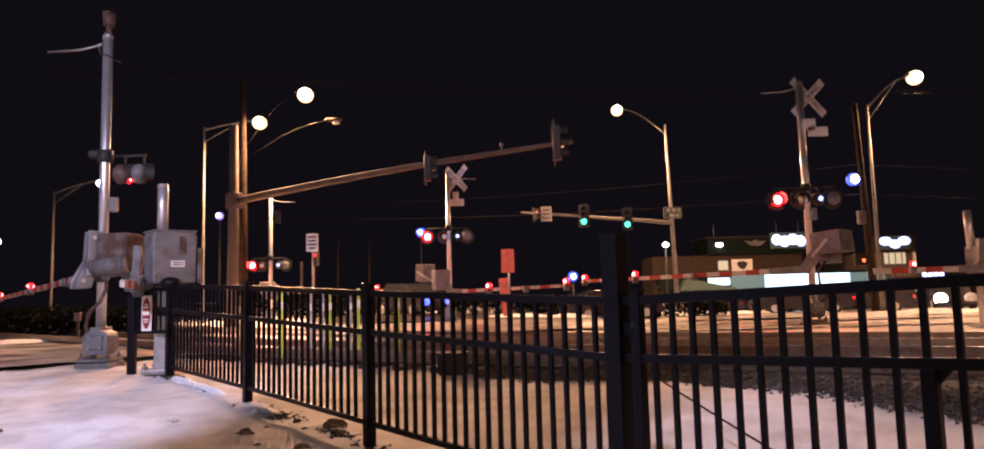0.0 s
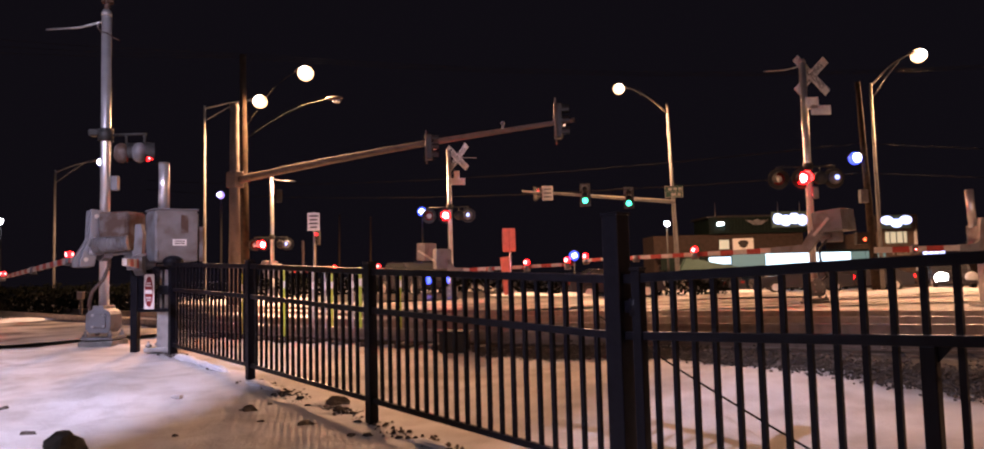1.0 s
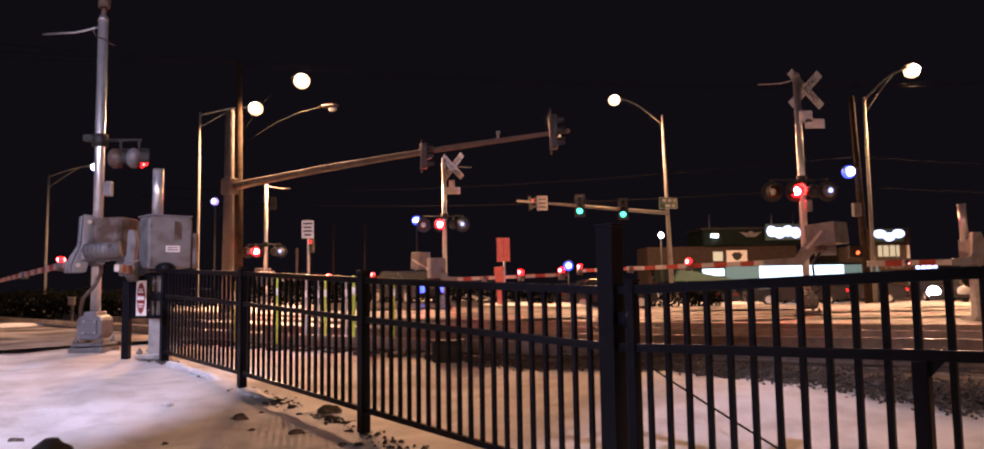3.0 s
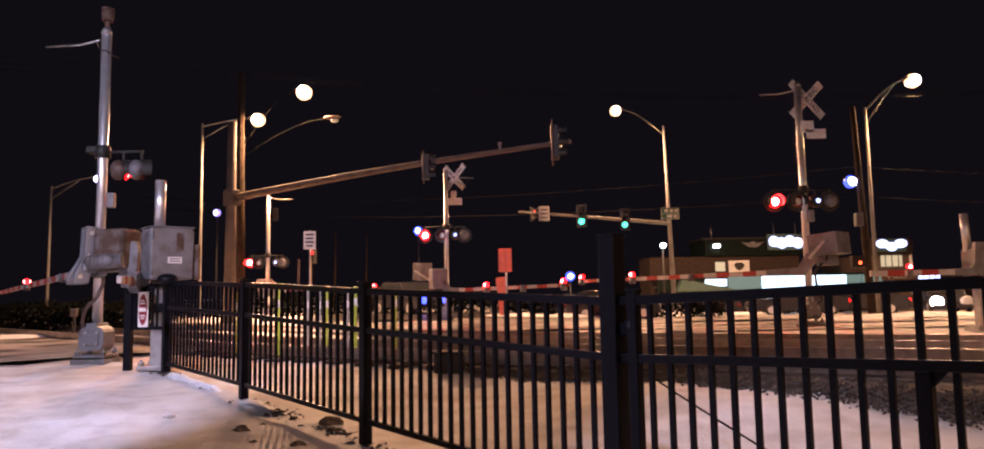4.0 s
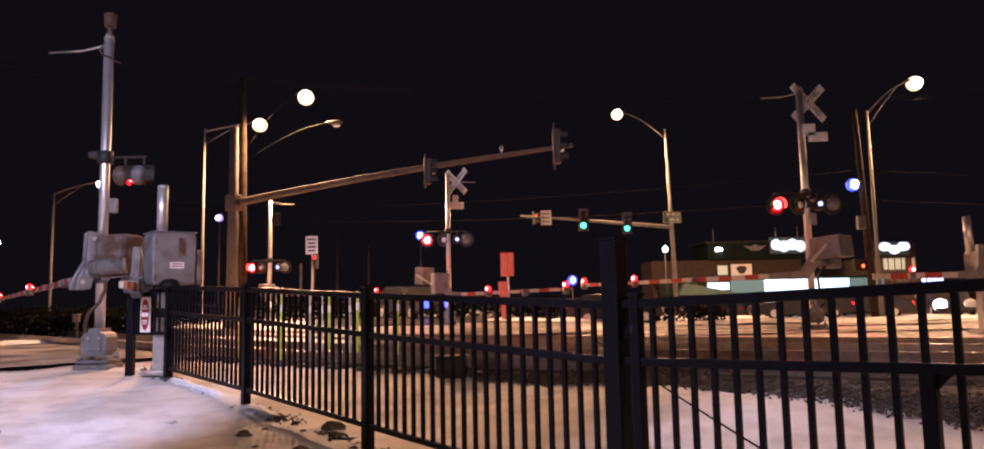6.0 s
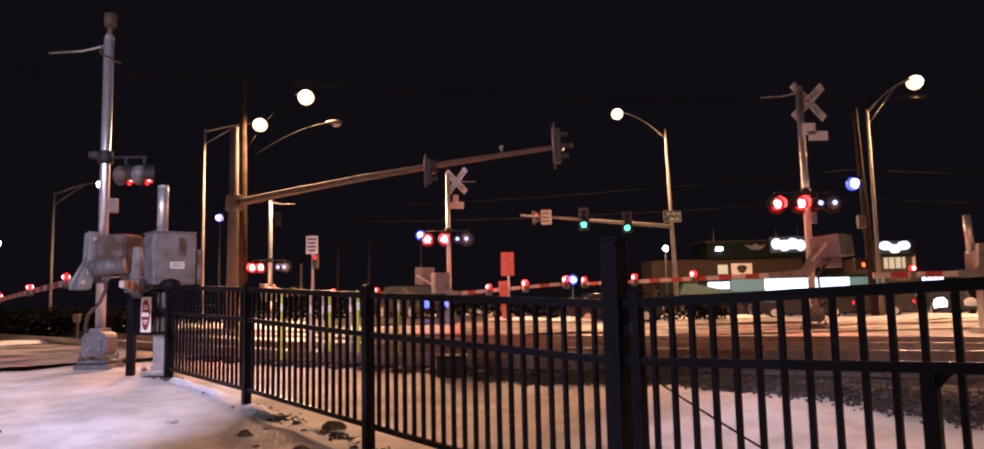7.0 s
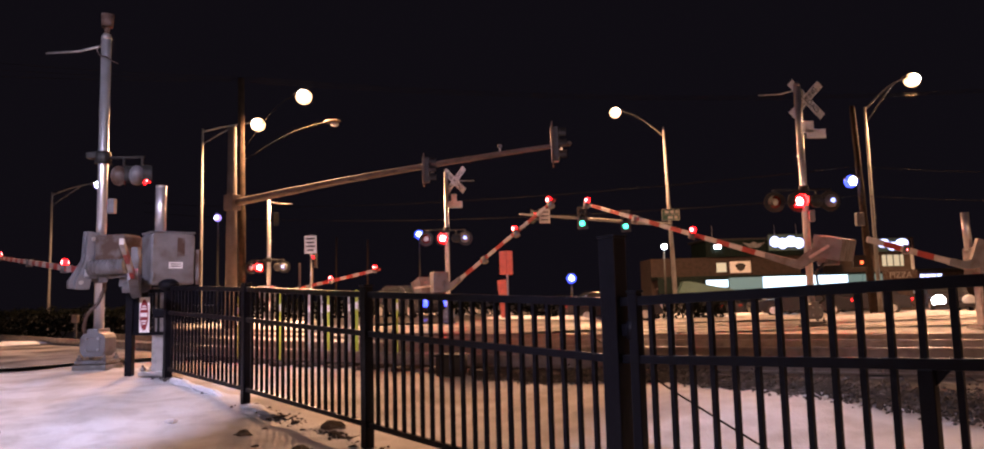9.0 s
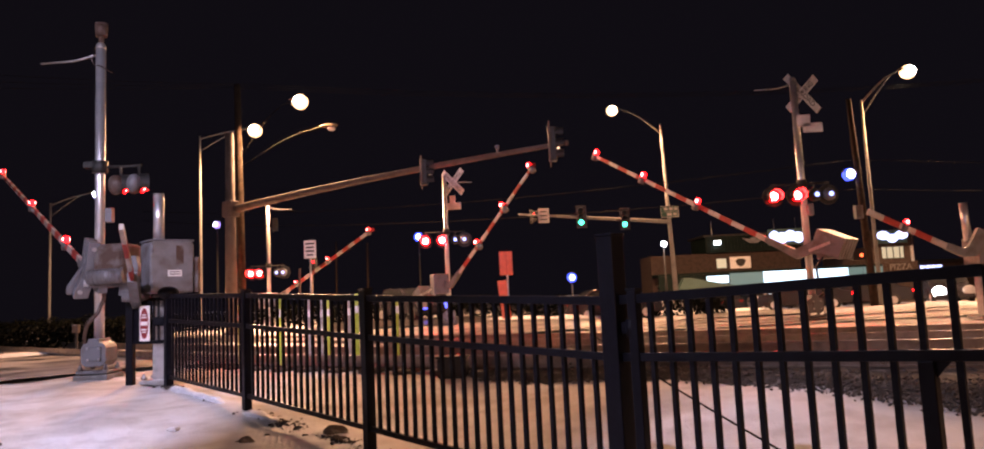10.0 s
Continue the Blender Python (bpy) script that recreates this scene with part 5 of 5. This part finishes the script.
def car(at, yaw, paint, label, front=None, rear=None, one=False, tall=1.0, beam=1.0):
    g = gz(*at)
    root = thing("car", (*at, g), label, "car", "cars")
    root.rotation_euler = (0, 0, radians(yaw))
    root.scale = (1, 1, tall)
    bm = bmesh.new()
    prism(bm, [(-2.2, 0.28), (2.2, 0.28), (2.25, 0.62), (2.1, 0.82), (1.15, 0.92), (0.45, 1.38), (-1.05, 1.42), (-1.75, 0.98), (-2.2, 0.90), (-2.26, 0.55)], 1.7, None, (0, -0.85, 0))
    bmesh.ops.bevel(bm, geom=bm.edges[:], offset=0.06, segments=2, affect="EDGES", profile=0.5)
    part("body", bm, paint, root)
    for y in (-0.86, 0.85):
        bm = made(prism, [(1.0, 0.95), (0.42, 1.32), (-1.0, 1.35), (-1.55, 0.98)], 0.012, None, (0, y, 0))
        part("side_window", bm, DARK_GLASS, root)
    part("windscreen", made(box, (0.82, 0, 1.16), (0.02, 1.4, 0.55), Matrix.Rotation(radians(-57), 3, "Y")), DARK_GLASS, root)
    part("rear_window", made(box, (-1.43, 0, 1.22), (0.02, 1.4, 0.52), Matrix.Rotation(radians(57), 3, "Y")), DARK_GLASS, root)
    for x in (-1.35, 1.4):
        for y in (-0.80, 0.80):
            wheel = part("wheel", made(rod, (x, y - 0.1, 0.32), (x, y + 0.1, 0.32), 0.32, None, 20), RUBBER, root)
            part("rim", made(rod, (x, y - 0.11, 0.32), (x, y + 0.11, 0.32), 0.19, None, 14), ALU, wheel)
    for y in (-0.62, 0.62):
        lit = front and not (one and y > 0)
        part("headlight", made(ball, (2.20, y, 0.62), (0.12, 0.20 * beam, 0.19 * beam), 14), front if lit else CLEAR_LENS, root, "lit headlight" if lit else "unlit headlight")
        part("tail_light", made(box, (-2.24, y, 0.76), (0.06, 0.26, 0.13), None, 0.02), rear or LENS_OFF, root, "lit red tail light" if rear else "unlit tail light")
    for x in (2.26, -2.28):
        part("bumper", made(box, (x, 0, 0.42), (0.10, 1.64, 0.18), None, 0.04), paint, root)


car((-4.0, 35.2), -52, CAR_PAINT, "dark tall car with bluish headlights on", front=HEADLIGHT, tall=1.14)
car((15.9, 37.4), 160, CAR_PAINT, "dark car with red tail lights on", rear=LIT_TAIL)
car((18.95, 37.5), 160, CAR_PAINT, "dark car with red tail lights on", rear=LIT_TAIL)
car((22.75, 36.6), -112, CAR_PAINT, "dark car with one bright white headlight on", front=LIT_WHITE, one=True, beam=1.5)
car((12.0, 49.0), 84, CAR_PALE, "silver car parked before the shop front")
car((15.2, 49.3), 96, CAR_PAINT, "dark car parked before the shop front")
car((18.6, 49.0), 88, CAR_PALE, "silver car parked before the shop front")
car((22.2, 49.4), 92, CAR_PAINT, "dark car parked before the shop front")
car((5.6, 34.6), 4, CAR_PAINT, "dark car waiting on the cross street")


# ---------------------------------------------------------------- shops beyond the street
def shops():
    y0 = 56.0
    g = -0.90
    root = thing("shop_building", (0, y0, g), "two-storey brick and green metal shop with lit canopy", "building", "shops")
    part("wall", made(box, (18.1, 2, 2.1), (11.6, 4, 5.0), None, 0.02), BRICK, root, "dark brown brick wall")
    part("upper_wall", made(box, (20.4, 1.9, 5.25), (7.6, 4.2, 1.27), None, 0.02), GREEN_METAL, root, "dark green metal upper storey")
    for i in range(29):
        part("rib", made(box, (16.75 + i * 0.26, -0.23, 5.25), (0.05, 0.05, 1.24)), GREEN_METAL, root)
    part("roof", made(box, (20.4, 2, 5.95), (8.0, 4.6, 0.14), None, 0.02), DULL_BLACK, root)
    # canopy with its lit fascia in sections
    part("canopy", made(box, (20.6, -1.2, 3.05), (16.8, 2.4, 0.16), None, 0.02), GREEN_METAL, root)
    edges = (12.2, 13.9, 15.6, 17.5, 20.0, 22.1, 24.2, 26.3, 27.4, 29.0)
    for i, (a, b) in enumerate(zip(edges, edges[1:])):
        lit = i in (4, 5, 6)
        part("fascia_panel", made(box, ((a + b) / 2, -2.44, 2.44), (b - a - 0.05, 0.08, 1.04), None, 0.01), LIT_PANEL if lit else (LIT_SOFT if i > 2 else GREEN_METAL), root,
             "back-lit pale fascia panel" if lit else "green fascia panel")
    part("lit_board", made(box, (16.6, -2.50, 2.55), (1.6, 0.06, 0.52), None, 0.01), LIT_PANEL, root, "bright back-lit board")
    for x in (12.4, 16.5, 20.6, 24.8, 28.8):
        part("canopy_post", made(box, (x, -2.2, 1.1), (0.16, 0.16, 2.3), None, 0.01), POLE_PAINT, root)
    for i in range(9):
        x = 13.4 + i * 1.8
        w = part("shop_window", made(box, (x, -0.04, 1.3), (1.5, 0.06, 1.9), None, 0.01), DARK_GLASS, root)
        part("window_frame", made(box, (x, -0.06, 2.28), (1.6, 0.1, 0.08)), GALV, w)
        part("mullion", made(box, (x, -0.08, 1.3), (0.06, 0.06, 1.9)), GALV, w)
    part("upper_window", made(box, (17.75, -0.05, 3.80), (0.74, 0.08, 0.72), None, 0.01), LIT_WINDOW, root, "warm lit window")
    plate = part("shield_board", made(box, (19.2, -0.08, 3.80), (1.6, 0.08, 0.90), None, 0.02), WHITE, root, "pale board with a dark shield shape")
    part("shield", made(prism, [(-0.42, 0.12), (-0.2, 0.3), (0.2, 0.3), (0.42, 0.12), (0.25, -0.2), (0, -0.33), (-0.25, -0.2)], 0.04, None, (19.2, -0.17, 3.80)), SIGNAL_BODY, plate)
    part("wing_sign", made(prism, [(-0.9, 0.22), (-0.3, 0.12), (0, 0.3), (0.3, 0.12), (0.9, 0.22), (0.3, -0.2), (-0.3, -0.2)], 0.06, None, (20.3, -0.32, 5.45)), BOX, root, "grey winged emblem shape")
    board = part("lit_sign", made(box, (22.75, -0.32, 5.60), (2.7, 0.18, 1.25), None, 0.03), PALE_PANEL, root, "sign board with glowing white shapes")
    for x, w in ((21.85, 0.75), (22.45, 0.85), (23.1, 0.85), (23.7, 0.75)):
        part("glowing_bar", made(ball, (x, -0.46, 5.60 + 0.10 * math.sin(x * 5)), (w * 0.52, 0.06, 0.42), 14), LIT_SIGN, board)
    lamp_box = part("wall_lamp", made(box, (17.45, -0.34, 5.62), (0.5, 0.2, 0.16), None, 0.02), DULL_BLACK, root)
    part("diffuser", made(box, (17.45, -0.36, 5.40), (0.46, 0.16, 0.24), None, 0.03), LIT_WHITE, lamp_box, "glowing wall lamp")
    bm = made(prism, [(13.5, 1.95), (13.9, 2.75), (14.3, 2.78), (17.7, 2.05), (17.7, 1.95)], 0.7, None, (0, -3.25, 0))
    part("awning", bm, PALE_PANEL, root, "low sloping pale awning")
    for x in (17.3, 22.2, 23.9):
        part("antenna", made(rod, (x, 0.4, 5.9), (x, 0.4, 7.1), 0.03, 0.015, 8), GALV, root)

    # the narrow tan shop with the food board
    root = thing("corner_shop", (-0.9, y0 - 1.0, g + 0.3), "narrow tan shop with a lit sign and food board", "building", "shops")
    part("wall", made(box, (31.3, 4, 1.75), (3.2, 8, 4.8), None, 0.02), POLE_PAINT, root, "tan rendered wall")
    part("gable", made(box, (31.3, 0.0, 4.75), (3.4, 0.4, 1.3), None, 0.02), BRICK, root)
    board = part("lit_sign", made(box, (31.3, -0.28, 4.85), (2.3, 0.16, 1.0), None, 0.03), PALE_PANEL, root, "sign board with glowing white shapes")
    for x, w in ((30.6, 0.9), (31.3, 0.8), (32.0, 0.9)):
        part("glowing_bar", made(ball, (x, -0.40, 4.85 + 0.12 * math.cos((x - 30.6) * 4.5)), (w * 0.55, 0.06, 0.32), 14), LIT_SIGN, board)
    part("upper_window", made(box, (31.4, -0.05, 3.75), (1.6, 0.08, 1.0), None, 0.01), LIT_WINDOW, root, "warm lit window")
    for x in (30.9, 31.4, 31.9):
        part("mullion", made(box, (x, -0.10, 3.75), (0.06, 0.06, 1.0)), POLE_PAINT, root)
    part("corner_trim", made(box, (32.85, -0.1, 3.2), (0.16, 0.2, 4.2), None, 0.02), WHITE, root)
    food = part("food_board", made(box, (31.0, -1.6, 2.55), (2.6, 0.10, 0.75), None, 0.02), RUST, root, "weathered brown food board")
    lettering("PIZZA", 0.62, DULL_WHITE, food, pose(31.0, -1.66, 2.52, 90, 0, 0))
    part("board_arm", made(box, (31.0, -0.8, 2.2), (0.1, 1.6, 0.1)), GALV, root)

    root = thing("low_building", (0, y0 + 4, g), "low dark building with small bluish sign letters", "building", "shops")
    part("wall", made(box, (44, 5, 1.6), (20, 8, 3.2), None, 0.02), BRICK, root)
    part("roof", made(box, (44, 5, 3.3), (20.6, 8.6, 0.2), None, 0.02), DULL_BLACK, root)
    for i in range(6):
        part("window", made(box, (36 + i * 2.8, 0.96, 1.5), (1.8, 0.06, 1.6), None, 0.01), DARK_GLASS, root)
    for i in range(4):
        part("sign_bar", made(box, (36.2 + i * 0.48, 0.93, 2.75), (0.34, 0.06, 0.36)), LIT_SIGN, root, "small glowing sign bar")


def crossing_light():
    """Small amber signal and grey box on the leaning pole."""
    head = part("amber_signal", made(box, (-0.62, -0.25, 2.20 - gz(15.72, 30)), (0.55, 0.25, 0.50), None, 0.03), SIGNAL_BODY, leaning, "dark signal box with an amber light")
    part("amber_lens", made(ball, (-0.56, -0.39, 2.16 - gz(15.72, 30)), (0.06, 0.05, 0.07), 14), LIT_AMBER, head)
    part("meter_box", made(box, (-0.42, -0.2, 3.95 - gz(15.72, 30)), (0.32, 0.22, 0.55), None, 0.02), BOX, leaning, "tan meter box")


def yard():
    """Behind the viewer, unseen: a plain wall added to block light, and the yard lamp with an added panel that shades a
    strip of the near snow.
    """
    # out-of-view wall, added to keep ambient light off the fence
    solo("light_block_wall", made(box, (0.0, -14.0, 2.6), (60.0, 0.4, 6.0), None, 0.02), PLASTER, (0, 0, 0), "plain grey unseen wall added to block light", "wall", kind="structure")
    root = thing("yard_lamp", (-5.65, -1.2, gz(-5.65, -1.2)), "tall yard lamp with a cool white bowl and an added shading panel", "street lamp", "street lamps")
    part("pole", made(rod, (0, 0, 0), (0, 0, 8.0), 0.10, 0.06, 14), POLE_PAINT, root)
    part("arm", made(tube, [(0, 0, 7.9), (0.2, 0.38, 8.0), (0.4, 0.75, 8.0)], 0.03, 8), POLE_PAINT, root)
    cobra_head(root, (0.4, 0.75, 8.12), 62, True, 0.16, LIT_VIOLET)
    # invented hanging panel and its arm, placed only to cast the shade strip
    part("shade_panel_arm", made(tube, [(0, 0, 7.75), (0.5, 0.9, 7.75), (0.86, 1.55, 7.35)], 0.025, 8), POLE_PAINT, root)
    part("shade_panel", made(box, (0.86, 1.55, 6.55), (0.46, 0.03, 1.7), Z(-28), 0.008), DULL_BLACK, root, "dark narrow hanging panel added to shade the near snow")


shops()
crossing_light()
yard()


# ---------------------------------------------------------------- motion
def motions():
    for ob, rows in MOVES:
        walk(ob, rows)


motions()
